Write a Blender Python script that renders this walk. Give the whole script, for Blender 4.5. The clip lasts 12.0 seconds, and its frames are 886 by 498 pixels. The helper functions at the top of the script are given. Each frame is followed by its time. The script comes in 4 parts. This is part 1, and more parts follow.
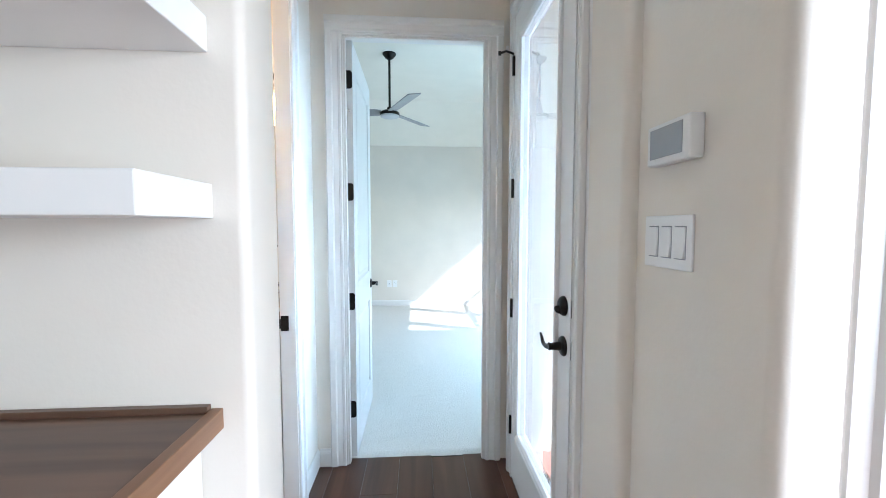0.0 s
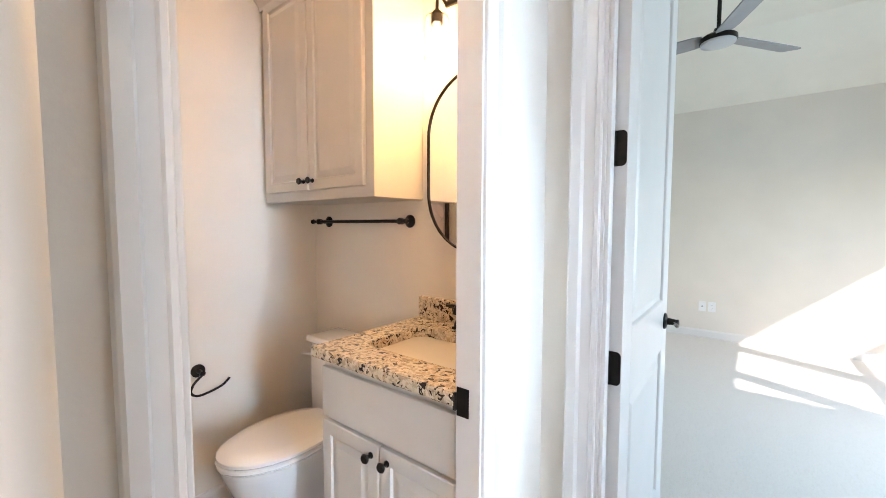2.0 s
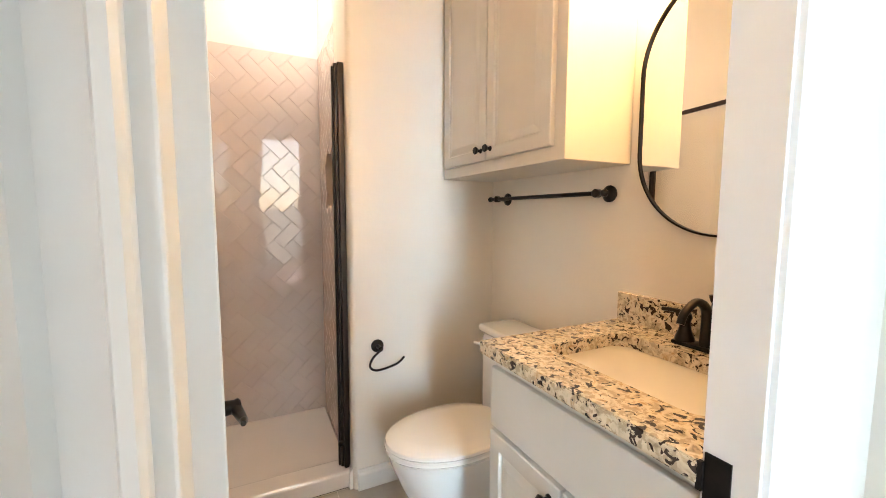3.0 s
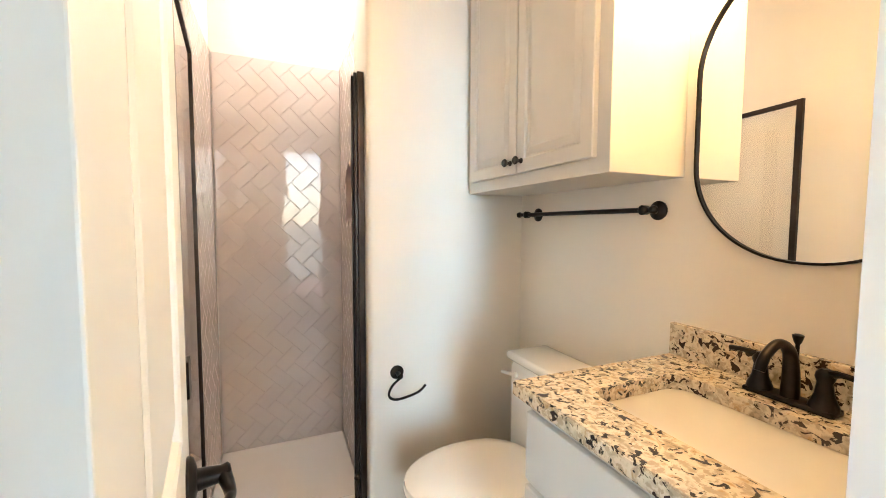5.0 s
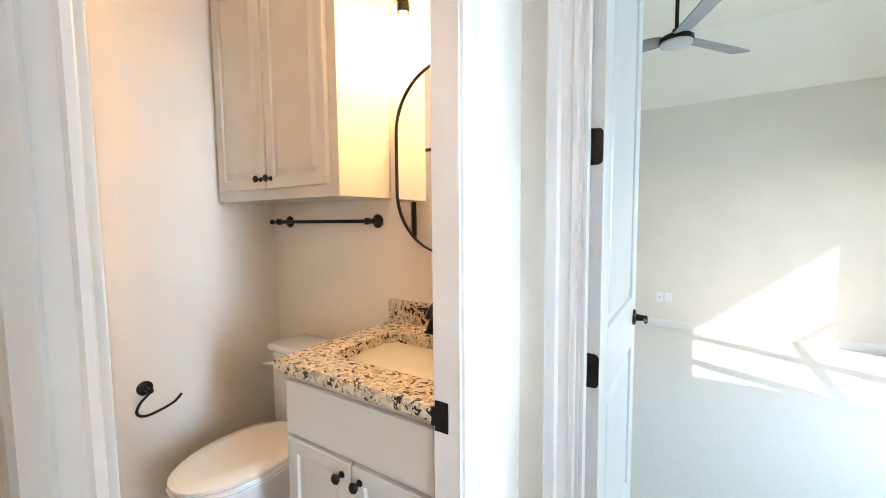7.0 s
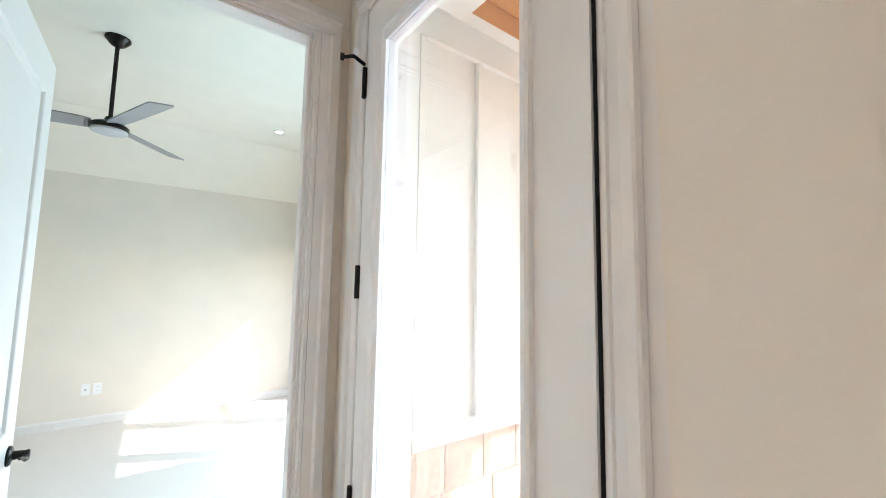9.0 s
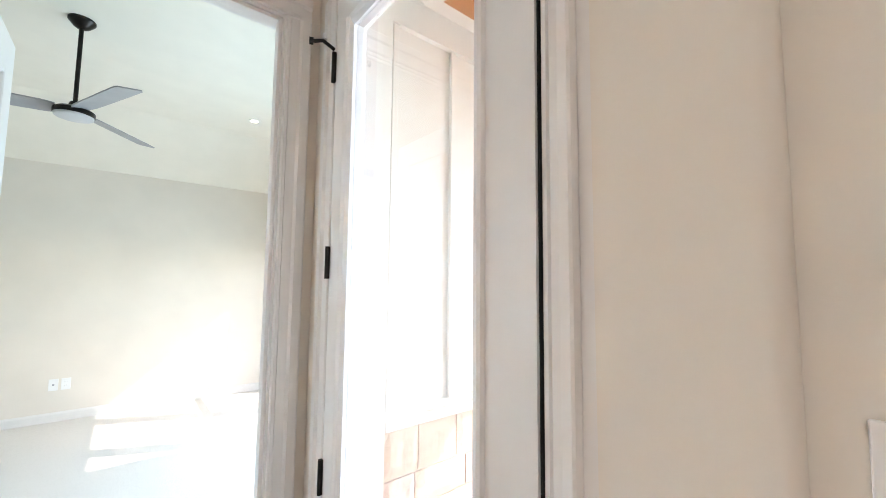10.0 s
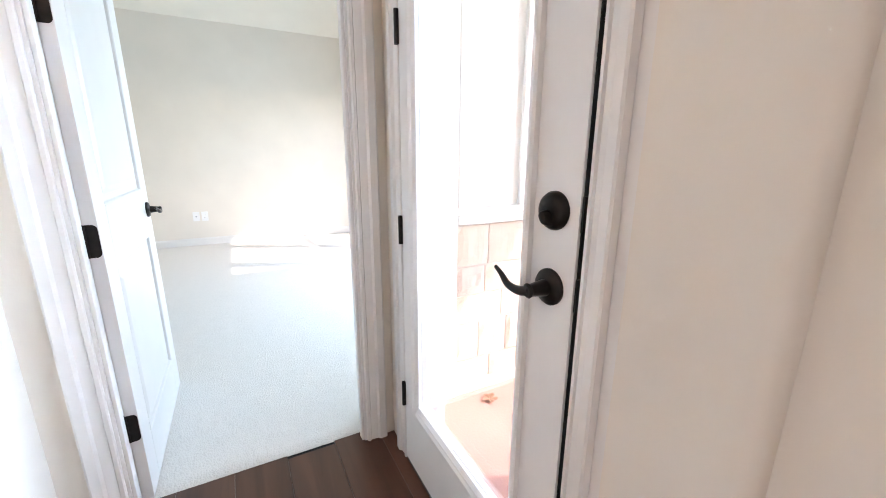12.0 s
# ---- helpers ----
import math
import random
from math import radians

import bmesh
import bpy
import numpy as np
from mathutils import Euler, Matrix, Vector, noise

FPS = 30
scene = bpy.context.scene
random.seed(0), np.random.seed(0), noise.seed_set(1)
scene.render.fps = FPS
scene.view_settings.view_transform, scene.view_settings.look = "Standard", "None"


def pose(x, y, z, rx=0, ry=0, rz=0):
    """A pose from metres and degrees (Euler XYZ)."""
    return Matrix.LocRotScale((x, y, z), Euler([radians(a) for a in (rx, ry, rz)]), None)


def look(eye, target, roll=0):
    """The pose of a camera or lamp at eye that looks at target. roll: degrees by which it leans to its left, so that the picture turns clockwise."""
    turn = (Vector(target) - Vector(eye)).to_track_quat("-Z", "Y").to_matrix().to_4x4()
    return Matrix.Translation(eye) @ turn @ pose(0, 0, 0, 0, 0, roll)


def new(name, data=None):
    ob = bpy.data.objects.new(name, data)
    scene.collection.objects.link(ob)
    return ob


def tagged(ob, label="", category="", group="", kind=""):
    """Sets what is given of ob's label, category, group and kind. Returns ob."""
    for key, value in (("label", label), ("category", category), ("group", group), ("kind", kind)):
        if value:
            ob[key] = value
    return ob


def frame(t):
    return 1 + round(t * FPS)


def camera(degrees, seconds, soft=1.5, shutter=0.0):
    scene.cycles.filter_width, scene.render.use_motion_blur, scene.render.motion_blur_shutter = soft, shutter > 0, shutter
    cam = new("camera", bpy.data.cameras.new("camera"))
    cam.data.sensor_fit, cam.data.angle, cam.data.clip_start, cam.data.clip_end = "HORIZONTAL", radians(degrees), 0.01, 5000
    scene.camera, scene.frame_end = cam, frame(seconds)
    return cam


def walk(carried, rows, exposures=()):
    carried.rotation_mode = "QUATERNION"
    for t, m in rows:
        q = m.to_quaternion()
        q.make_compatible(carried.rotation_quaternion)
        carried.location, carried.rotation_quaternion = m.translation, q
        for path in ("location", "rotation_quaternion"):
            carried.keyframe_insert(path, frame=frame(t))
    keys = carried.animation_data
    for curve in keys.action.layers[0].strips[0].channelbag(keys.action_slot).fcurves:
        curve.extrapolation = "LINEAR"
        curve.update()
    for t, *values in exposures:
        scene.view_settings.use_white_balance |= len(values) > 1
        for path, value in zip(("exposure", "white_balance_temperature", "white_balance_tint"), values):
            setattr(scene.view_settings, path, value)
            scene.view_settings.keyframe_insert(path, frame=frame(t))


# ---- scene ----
cam = camera(97.5, 12.0, soft=0.9)
PATH = [
    (0, (0.138, 0.042, 1.388), (0.271, 2.034, 1.269), 0.0),
    (0.5, (0.211, 0.387, 1.383), (0.202, 2.384, 1.269), 0.2),
    (1, (0.2, 0.665, 1.364), (-0.074, 2.643, 1.248), 0.2),
    (1.5, (0.11, 0.915, 1.359), (-0.576, 2.79, 1.246), 0.0),
    (2, (0.048, 1.133, 1.364), (-1.181, 2.706, 1.242), 0.1),
    (2.5, (-0.034, 1.258, 1.329), (-1.673, 2.391, 1.153), 0.1),
    (3, (-0.189, 1.317, 1.307), (-1.979, 2.19, 1.13), 0.2),
    (3.5, (-0.275, 1.355, 1.31), (-2.131, 2.087, 1.168), 0.3),
    (5.5, (-0.314, 1.361, 1.364), (-2.131, 2.19, 1.269), 0.1),
    (6, (-0.273, 1.336, 1.435), (-2.004, 2.337, 1.384), -0.2),
    (6.5, (-0.132, 1.256, 1.372), (-1.65, 2.557, 1.308), -0.1),
    (7, (-0.01, 1.171, 1.382), (-1.091, 2.847, 1.236), -0.5),
    (7.5, (0.021, 1.122, 1.38), (-0.447, 3.061, 1.225), -0.1),
    (9.5, (0.161, 0.943, 1.615), (1.484, 2.424, 1.853), 0.6),
    (10, (0.155, 0.92, 1.535), (1.42, 2.461, 1.694), 0.6),
    (10.5, (0.148, 0.892, 1.442), (1.296, 2.53, 1.407), 0.6),
    (11, (0.141, 0.877, 1.346), (1.178, 2.572, 1.116), 0.6),
    (11.5, (0.149, 0.867, 1.255), (1.111, 2.577, 0.867), 0.6),
    (12, (0.152, 0.837, 1.208), (1.061, 2.553, 0.728), 0.3),
]
walk(cam, [(t, look(eye, target, roll)) for t, eye, target, roll in PATH],
     [(0, 2.3, 5850, 9), (0.5, 2.3, 6250, 11), (1.0, 2.15, 6550, 14), (2.0, 2.15, 6800, 18), (3.0, 2.3, 7050, 11), (3.5, 2.4, 7000, 8), (5.5, 2.5, 6300, 5),
      (6.5, 2.4, 6500, 7), (7.0, 2.25, 6800, 14), (7.5, 2.05, 6600, 14), (9.5, 2.55, 6950, 15), (12, 2.55, 6850, 21)])

# ---------------------------------------------------------------- world and light
world = bpy.data.worlds.new("sky")
scene.world = world
world.use_nodes = True
wn = world.node_tree.nodes
sky = wn.new("ShaderNodeTexSky")
sky.sky_type, sky.sun_disc = "NISHITA", False
sky.sun_elevation, sky.sun_rotation = radians(38.2), radians(115.2)
world.node_tree.links.new(sky.outputs[0], wn["Background"].inputs[0])
wn["Background"].inputs[1].default_value = 0.15

sun = new("sun", bpy.data.lights.new("sun", "SUN"))
sun.data.energy, sun.data.angle, sun.data.color = 1.35, radians(0.5), (1.0, 0.95, 0.88)
sun.matrix_world = look((0, 0, 0), (-1.0, 0.47, -0.87))


def area_lamp(name, eye, target, w, h, energy, colour, spread=180):
    """Stands in for the sky's light in a window's opening; on the patio, an added fill."""
    d = bpy.data.lights.new(name, "AREA")
    d.shape, d.size, d.size_y, d.energy, d.color = "RECTANGLE", w, h, energy, colour
    d.spread = radians(spread)
    ob = new(name, d)
    ob.matrix_world = look(eye, target)
    return ob


area_lamp("window_light", (3.16, -1.4, 1.5), (0, -1.4, 1.4), 2.3, 1.9, 38, (0.74, 0.87, 1.0))
area_lamp("window_light", (2.24, 4.20, 1.30), (0, 3.9, 0.9), 1.2, 1.4, 14, (0.50, 0.79, 1.0))
# Added narrow lamp out on the patio, aimed in to brighten the bathroom wall.
area_lamp("patio_fill", (3.80, 0.70, 1.60), (0, 1.52, 1.25), 1.1, 2.3, 7.5, (0.50, 0.76, 1.0), 50)
# Added wide fill at the patio's open side, in place of sky light.
area_lamp("patio_fill", (3.80, 0.6, 1.45), (0, 0.9, 1.3), 3.4, 2.5, 11, (0.80, 0.90, 1.0))


# ---------------------------------------------------------------- materials
def mat(name, base, rough=0.5, metal=0.0, var=0.06, scale=4.0, bump=0.0, bscale=200.0, spec=0.5, coat=0.0, detail=3.0):
    m = bpy.data.materials.new(name)
    m.use_nodes = True
    nt = m.node_tree
    n, l = nt.nodes, nt.links
    p = n["Principled BSDF"]
    p.inputs["Roughness"].default_value, p.inputs["Metallic"].default_value = rough, metal
    p.inputs["Specular IOR Level"].default_value = spec
    p.inputs["Coat Weight"].default_value = coat
    tc = n.new("ShaderNodeTexCoord")
    big = n.new("ShaderNodeTexNoise")
    big.inputs["Scale"].default_value, big.inputs["Detail"].default_value = scale, detail
    l.new(tc.outputs["Object"], big.inputs["Vector"])
    ramp = n.new("ShaderNodeValToRGB")
    ramp.color_ramp.elements[0].position, ramp.color_ramp.elements[1].position = 0.3, 0.7
    ramp.color_ramp.elements[0].color = (*[c * (1 - var) for c in base], 1)
    ramp.color_ramp.elements[1].color = (*[min(1, c * (1 + var)) for c in base], 1)
    l.new(big.outputs["Fac"], ramp.inputs["Fac"])
    l.new(ramp.outputs[0], p.inputs["Base Color"])
    if bump:
        fine = n.new("ShaderNodeTexNoise")
        fine.inputs["Scale"].default_value, fine.inputs["Detail"].default_value = bscale, 4
        l.new(tc.outputs["Object"], fine.inputs["Vector"])
        b = n.new("ShaderNodeBump")
        b.inputs["Strength"].default_value, b.inputs["Distance"].default_value = bump, 0.004
        l.new(fine.outputs["Fac"], b.inputs["Height"])
        l.new(b.outputs[0], p.inputs["Normal"])
    return m


def wood_mat(name, dark, light, rough, stretch, along=1, bump=0.05):
    m = mat(name, light, rough)
    nt = m.node_tree
    n, l = nt.nodes, nt.links
    p = n["Principled BSDF"]
    tc = n.new("ShaderNodeTexCoord")
    mp = n.new("ShaderNodeMapping")
    s = [stretch] * 3
    s[along] = stretch * 0.07
    mp.inputs["Scale"].default_value = s
    info = n.new("ShaderNodeObjectInfo")
    add = n.new("ShaderNodeVectorMath")
    add.operation = "ADD"
    l.new(tc.outputs["Object"], add.inputs[0])
    l.new(info.outputs["Random"], add.inputs[1])
    l.new(add.outputs[0], mp.inputs["Vector"])
    no = n.new("ShaderNodeTexNoise")
    no.inputs["Scale"].default_value, no.inputs["Detail"].default_value, no.inputs["Distortion"].default_value = 1.0, 6, 1.2
    l.new(mp.outputs[0], no.inputs["Vector"])
    r = n.new("ShaderNodeValToRGB")
    r.color_ramp.elements[0].position, r.color_ramp.elements[1].position = 0.32, 0.7
    r.color_ramp.elements[0].color, r.color_ramp.elements[1].color = (*dark, 1), (*light, 1)
    l.new(no.outputs["Fac"], r.inputs["Fac"])
    l.new(r.outputs[0], p.inputs["Base Color"])
    b = n.new("ShaderNodeBump")
    b.inputs["Strength"].default_value, b.inputs["Distance"].default_value = bump, 0.003
    l.new(no.outputs["Fac"], b.inputs["Height"])
    l.new(b.outputs[0], p.inputs["Normal"])
    return m


def piece_mat(name, a, b, rough, bump=0.3, bscale=40.0, spec=0.5, blotch=6.0):
    """Pieces that differ from one another by Object Info's Random."""
    m = mat(name, a, rough, var=0.12, scale=blotch, bump=bump, bscale=bscale, spec=spec)
    nt = m.node_tree
    n, l = nt.nodes, nt.links
    p = n["Principled BSDF"]
    info = n.new("ShaderNodeObjectInfo")
    r = n.new("ShaderNodeValToRGB")
    r.color_ramp.elements[0].color, r.color_ramp.elements[1].color = (*a, 1), (*b, 1)
    l.new(info.outputs["Random"], r.inputs["Fac"])
    mix = n.new("ShaderNodeMix")
    mix.data_type, mix.blend_type = "RGBA", "MIX"
    mix.inputs["Factor"].default_value = 0.55
    old = p.inputs["Base Color"].links[0].from_socket
    l.new(old, mix.inputs["A"])
    l.new(r.outputs[0], mix.inputs["B"])
    l.new(mix.outputs["Result"], p.inputs["Base Color"])
    return m


WALL = mat("greige_wall_paint", (0.76, 0.70, 0.625), 0.55, var=0.03, scale=2.5, bump=0.12, bscale=75)
TRIM = mat("white_trim_paint", (0.76, 0.735, 0.71), 0.32, var=0.02, scale=6, bump=0.03, bscale=60)
CEIL = mat("ceiling_paint", (0.80, 0.77, 0.69), 0.75, var=0.02, bump=0.12, bscale=110)
DOORW = mat("door_paint", (0.78, 0.765, 0.75), 0.35, var=0.02, scale=5, bump=0.03, bscale=80)
CAB = mat("cabinet_paint", (0.60, 0.565, 0.52), 0.38, var=0.03, scale=5, bump=0.03, bscale=90)
SHELF = mat("shelf_paint", (0.78, 0.76, 0.74), 0.4, var=0.02)
BLACK = mat("oil_rubbed_bronze", (0.018, 0.014, 0.012), 0.32, 0.7, var=0.4, scale=20)
BRONZE = mat("bronze_frame", (0.045, 0.032, 0.026), 0.3, 0.75, var=0.25, scale=8)
PORC = mat("porcelain", (0.82, 0.80, 0.78), 0.08, var=0.01, coat=0.5)
SINKM = mat("biscuit_porcelain", (0.82, 0.78, 0.70), 0.10, var=0.01, coat=0.5)
PLASTIC = mat("white_plastic", (0.82, 0.81, 0.80), 0.35, var=0.01)
SCREEN = mat("grey_display", (0.35, 0.36, 0.38), 0.12, var=0.05)
CHROME = mat("steel", (0.6, 0.6, 0.6), 0.22, 1.0, var=0.05)
FANGREY = mat("fan_blade_grey", (0.30, 0.30, 0.31), 0.4, var=0.06, scale=9, bump=0.03)
FANLENS = mat("fan_light_lens", (0.5, 0.5, 0.51), 0.5, var=0.03)
PAN = mat("shower_pan_acrylic", (0.76, 0.71, 0.68), 0.25, var=0.02)
GROUT = mat("grout", (0.72, 0.66, 0.62), 0.9, var=0.06, bump=0.2)
TILE = piece_mat("glazed_wall_tile", (0.62, 0.53, 0.49), (0.64, 0.545, 0.505), 0.04, bump=0.03, bscale=9, blotch=3, spec=0.9)
STONE = piece_mat("limestone", (0.64, 0.54, 0.47), (0.70, 0.58, 0.42), 0.9, bump=1.0, bscale=30, blotch=14)
TGROUT = mat("tile_grout", (0.62, 0.53, 0.49), 0.6, var=0.04, bump=0.1)
MORTAR = mat("mortar", (0.60, 0.56, 0.52), 0.95, var=0.12, bump=0.6, bscale=60)
SIDING = mat("white_siding", (0.80, 0.80, 0.76), 0.55, var=0.03, bump=0.08, bscale=50)
PATIO = mat("pink_stained_concrete", (0.50, 0.29, 0.255), 0.6, var=0.12, scale=3, bump=0.3, bscale=80, detail=8)
LEAF = mat("dry_leaf", (0.36, 0.21, 0.14), 0.7, var=0.3, scale=40)
GRASS = mat("lawn", (0.10, 0.12, 0.05), 0.9, var=0.4, scale=3, bump=1.0, bscale=30)
BTILE = piece_mat("bath_floor_tile", (0.46, 0.41, 0.36), (0.50, 0.45, 0.40), 0.4, bump=0.08, bscale=60)
FLOORW = wood_mat("dark_stained_floor", (0.045, 0.017, 0.010), (0.115, 0.048, 0.028), 0.28, 9.0, 1)
DESKW = wood_mat("walnut_desk", (0.075, 0.04, 0.026), (0.20, 0.115, 0.075), 0.34, 7.0, 0)
DESKE = wood_mat("walnut_edge", (0.17, 0.085, 0.045), (0.33, 0.18, 0.10), 0.4, 9.0, 1)
SOFFIT = wood_mat("cedar_boards", (0.42, 0.17, 0.05), (0.62, 0.30, 0.11), 0.5, 9.0, 0)
RUBBER = mat("black_rubber", (0.01, 0.01, 0.01), 0.8)


def carpet_mat():
    m = mat("loop_carpet", (0.66, 0.63, 0.57), 0.95, var=0.05, scale=2.2, bump=0.0, spec=0.1)
    nt = m.node_tree
    n, l = nt.nodes, nt.links
    tc = n.new("ShaderNodeTexCoord")
    mp = n.new("ShaderNodeMapping")
    mp.inputs["Scale"].default_value = (1.0, 0.35, 1.0)
    l.new(tc.outputs["Object"], mp.inputs["Vector"])
    a = n.new("ShaderNodeTexNoise")
    a.inputs["Scale"].default_value, a.inputs["Detail"].default_value = 120, 3
    v = n.new("ShaderNodeTexVoronoi")
    v.inputs["Scale"].default_value = 170
    l.new(mp.outputs[0], a.inputs["Vector"])
    l.new(tc.outputs["Object"], v.inputs["Vector"])
    add = n.new("ShaderNodeMath")
    l.new(a.outputs["Fac"], add.inputs[0])
    l.new(v.outputs["Distance"], add.inputs[1])
    b = n.new("ShaderNodeBump")
    b.inputs["Strength"].default_value, b.inputs["Distance"].default_value = 0.3, 0.008
    l.new(add.outputs[0], b.inputs["Height"])
    p = n["Principled BSDF"]
    l.new(b.outputs[0], p.inputs["Normal"])
    r = n.new("ShaderNodeValToRGB")
    r.color_ramp.elements[0].position, r.color_ramp.elements[1].position = 0.55, 1.05
    r.color_ramp.elements[0].color, r.color_ramp.elements[1].color = (0.68, 0.65, 0.61, 1), (0.80, 0.77, 0.73, 1)
    l.new(add.outputs[0], r.inputs["Fac"])
    l.new(r.outputs[0], p.inputs["Base Color"])
    return m


def granite_mat():
    m = mat("speckled_granite", (0.5, 0.4, 0.3), 0.12, coat=0.3)
    nt = m.node_tree
    n, l = nt.nodes, nt.links
    p = n["Principled BSDF"]
    tc = n.new("ShaderNodeTexCoord")

    def noise_ramp(scale, detail, stops, dist=0.0):
        t = n.new("ShaderNodeTexNoise")
        t.inputs["Scale"].default_value, t.inputs["Detail"].default_value, t.inputs["Distortion"].default_value = scale, detail, dist
        l.new(tc.outputs["Object"], t.inputs["Vector"])
        r = n.new("ShaderNodeValToRGB")
        r.color_ramp.elements[0].position, r.color_ramp.elements[1].position = stops[0][0], stops[-1][0]
        r.color_ramp.elements[0].color, r.color_ramp.elements[1].color = (*stops[0][1], 1), (*stops[-1][1], 1)
        for pos, c in stops[1:-1]:
            e = r.color_ramp.elements.new(pos)
            e.color = (*c, 1)
        l.new(t.outputs["Fac"], r.inputs["Fac"])
        return r.outputs[0]

    base = noise_ramp(40, 6, [(0.3, (0.30, 0.24, 0.17)), (0.46, (0.62, 0.53, 0.40)), (0.56, (0.69, 0.59, 0.45)), (0.7, (0.46, 0.31, 0.17))], 0.6)
    grey = noise_ramp(85, 4, [(0.52, (0, 0, 0)), (0.60, (1, 1, 1))], 0.3)
    dark = noise_ramp(58, 3, [(0.575, (0, 0, 0)), (0.60, (1, 1, 1))], 0.9)

    def mixed(f, a, colour):
        x = n.new("ShaderNodeMix")
        x.data_type = "RGBA"
        l.new(f, x.inputs["Factor"])
        l.new(a, x.inputs["A"])
        x.inputs["B"].default_value = (*colour, 1)
        return x.outputs["Result"]

    out = mixed(dark, mixed(grey, base, (0.44, 0.35, 0.25)), (0.035, 0.022, 0.018))
    l.new(out, p.inputs["Base Color"])
    return m


def glass_mat(name, rough=0.0, tint=(1, 1, 1)):
    m = bpy.data.materials.new(name)
    m.use_nodes = True
    p = m.node_tree.nodes["Principled BSDF"]
    p.inputs["Base Color"].default_value = (*tint, 1)
    p.inputs["Transmission Weight"].default_value = 1.0
    p.inputs["Roughness"].default_value = rough
    p.inputs["IOR"].default_value = 1.45
    return m


CARPET, GRANITE, GLASS = carpet_mat(), granite_mat(), glass_mat("clear_glass")
MIRROR = mat("mirror_silver", (0.88, 0.88, 0.87), 0.0, 1.0, var=0.0)
BULB = bpy.data.materials.new("warm_bulb")
BULB.use_nodes = True
BULB.node_tree.nodes["Principled BSDF"].inputs["Emission Color"].default_value = (1.0, 0.62, 0.26, 1)
BULB.node_tree.nodes["Principled BSDF"].inputs["Emission Strength"].default_value = 22
LED = bpy.data.materials.new("ceiling_led")
LED.use_nodes = True
LED.node_tree.nodes["Principled BSDF"].inputs["Emission Color"].default_value = (1.0, 0.9, 0.75, 1)
LED.node_tree.nodes["Principled BSDF"].inputs["Emission Strength"].default_value = 3


# ---------------------------------------------------------------- mesh helpers
def box(bm, x0, y0, z0, x1, y1, z1, bevel=0.0, seg=2):
    vs = [bm.verts.new((x, y, z)) for x in (x0, x1) for y in (y0, y1) for z in (z0, z1)]
    fs = [bm.faces.new([vs[i] for i in q]) for q in ((0, 1, 3, 2), (4, 6, 7, 5), (0, 4, 5, 1), (2, 3, 7, 6), (0, 2, 6, 4), (1, 5, 7, 3))]
    if bevel:
        es = list({e for f in fs for e in f.edges})
        bmesh.ops.bevel(bm, geom=es, offset=bevel, segments=seg, profile=0.5, affect="EDGES")
    return bm


def boxes(*args, bevel=0.0):
    bm = bmesh.new()
    for a in args:
        box(bm, *a, bevel=bevel)
    return bm


def loft(bm, rings, cap=True, closed=True):
    rows = [[bm.verts.new(p) for p in r] for r in rings]
    n = len(rows[0])
    for a, b in zip(rows, rows[1:]):
        for i in range(n if closed else n - 1):
            bm.faces.new((a[i], a[(i + 1) % n], b[(i + 1) % n], b[i]))
    if cap:
        bm.faces.new(rows[0][::-1])
        bm.faces.new(rows[-1])
    return bm


def tube(bm, pts, radii, sides=12):
    pts = [Vector(p) for p in pts]
    if not hasattr(radii, "__len__"):
        radii = [radii] * len(pts)
    rings, prev = [], None
    for i, p in enumerate(pts):
        d = (pts[min(i + 1, len(pts) - 1)] - pts[max(i - 1, 0)]).normalized()
        if prev is None:
            prev = d.orthogonal().normalized()
        u = (prev - d * prev.dot(d)).normalized()
        prev = u
        v = d.cross(u)
        rings.append([p + radii[i] * (u * math.cos(a) + v * math.sin(a)) for a in [k * 2 * math.pi / sides for k in range(sides)]])
    return loft(bm, rings)


def disc(bm, c, axis, profile, sides=24):
    """A turned solid round axis through c: profile is (distance along axis, radius)."""
    ax = Vector(axis).normalized()
    u = ax.orthogonal().normalized()
    v = ax.cross(u)
    c = Vector(c)
    rings = [[c + ax * d + max(r, 1e-4) * (u * math.cos(a) + v * math.sin(a)) for a in [k * 2 * math.pi / sides for k in range(sides)]] for d, r in profile]
    return loft(bm, rings)


def smooth_curve(pts, n=6):
    pts = [Vector(p) for p in pts]
    out = []
    q = [pts[0]] + pts + [pts[-1]]
    for i in range(1, len(q) - 2):
        for k in range(n):
            t = k / n
            a, b, c, d = q[i - 1], q[i], q[i + 1], q[i + 2]
            out.append(0.5 * ((2 * b) + (c - a) * t + (2 * a - 5 * b + 4 * c - d) * t * t + (3 * b - a - 3 * c + d) * t ** 3))
    return out + [pts[-1]]


def mesh_of(name, bm, material, smooth=False):
    bmesh.ops.recalc_face_normals(bm, faces=bm.faces)
    me = bpy.data.meshes.new(name)
    bm.to_mesh(me)
    bm.free()
    me.materials.append(material)
    if smooth:
        me.polygons.foreach_set("use_smooth", [True] * len(me.polygons))
        me.set_sharp_from_angle(angle=radians(38))
    return me


def part(name, bm, material, parent, label="", smooth=False):
    ob = new(name, mesh_of(name, bm, material, smooth))
    ob.parent = parent
    if label:
        ob["label"] = label
    return ob


def thing(name, bm, material, label, category, group="", kind="", smooth=False):
    return tagged(new(name, mesh_of(name, bm, material, smooth)), label, category, group, kind)


def empty(name, at, label, category, group="", kind=""):
    ob = new(name)
    ob.location = at
    ob.empty_display_size = 0.1
    return tagged(ob, label, category, group, kind)


def struct(name, bm, material, label, category, smooth=False):
    return thing(name, bm, material, label, category, kind="structure", smooth=smooth)


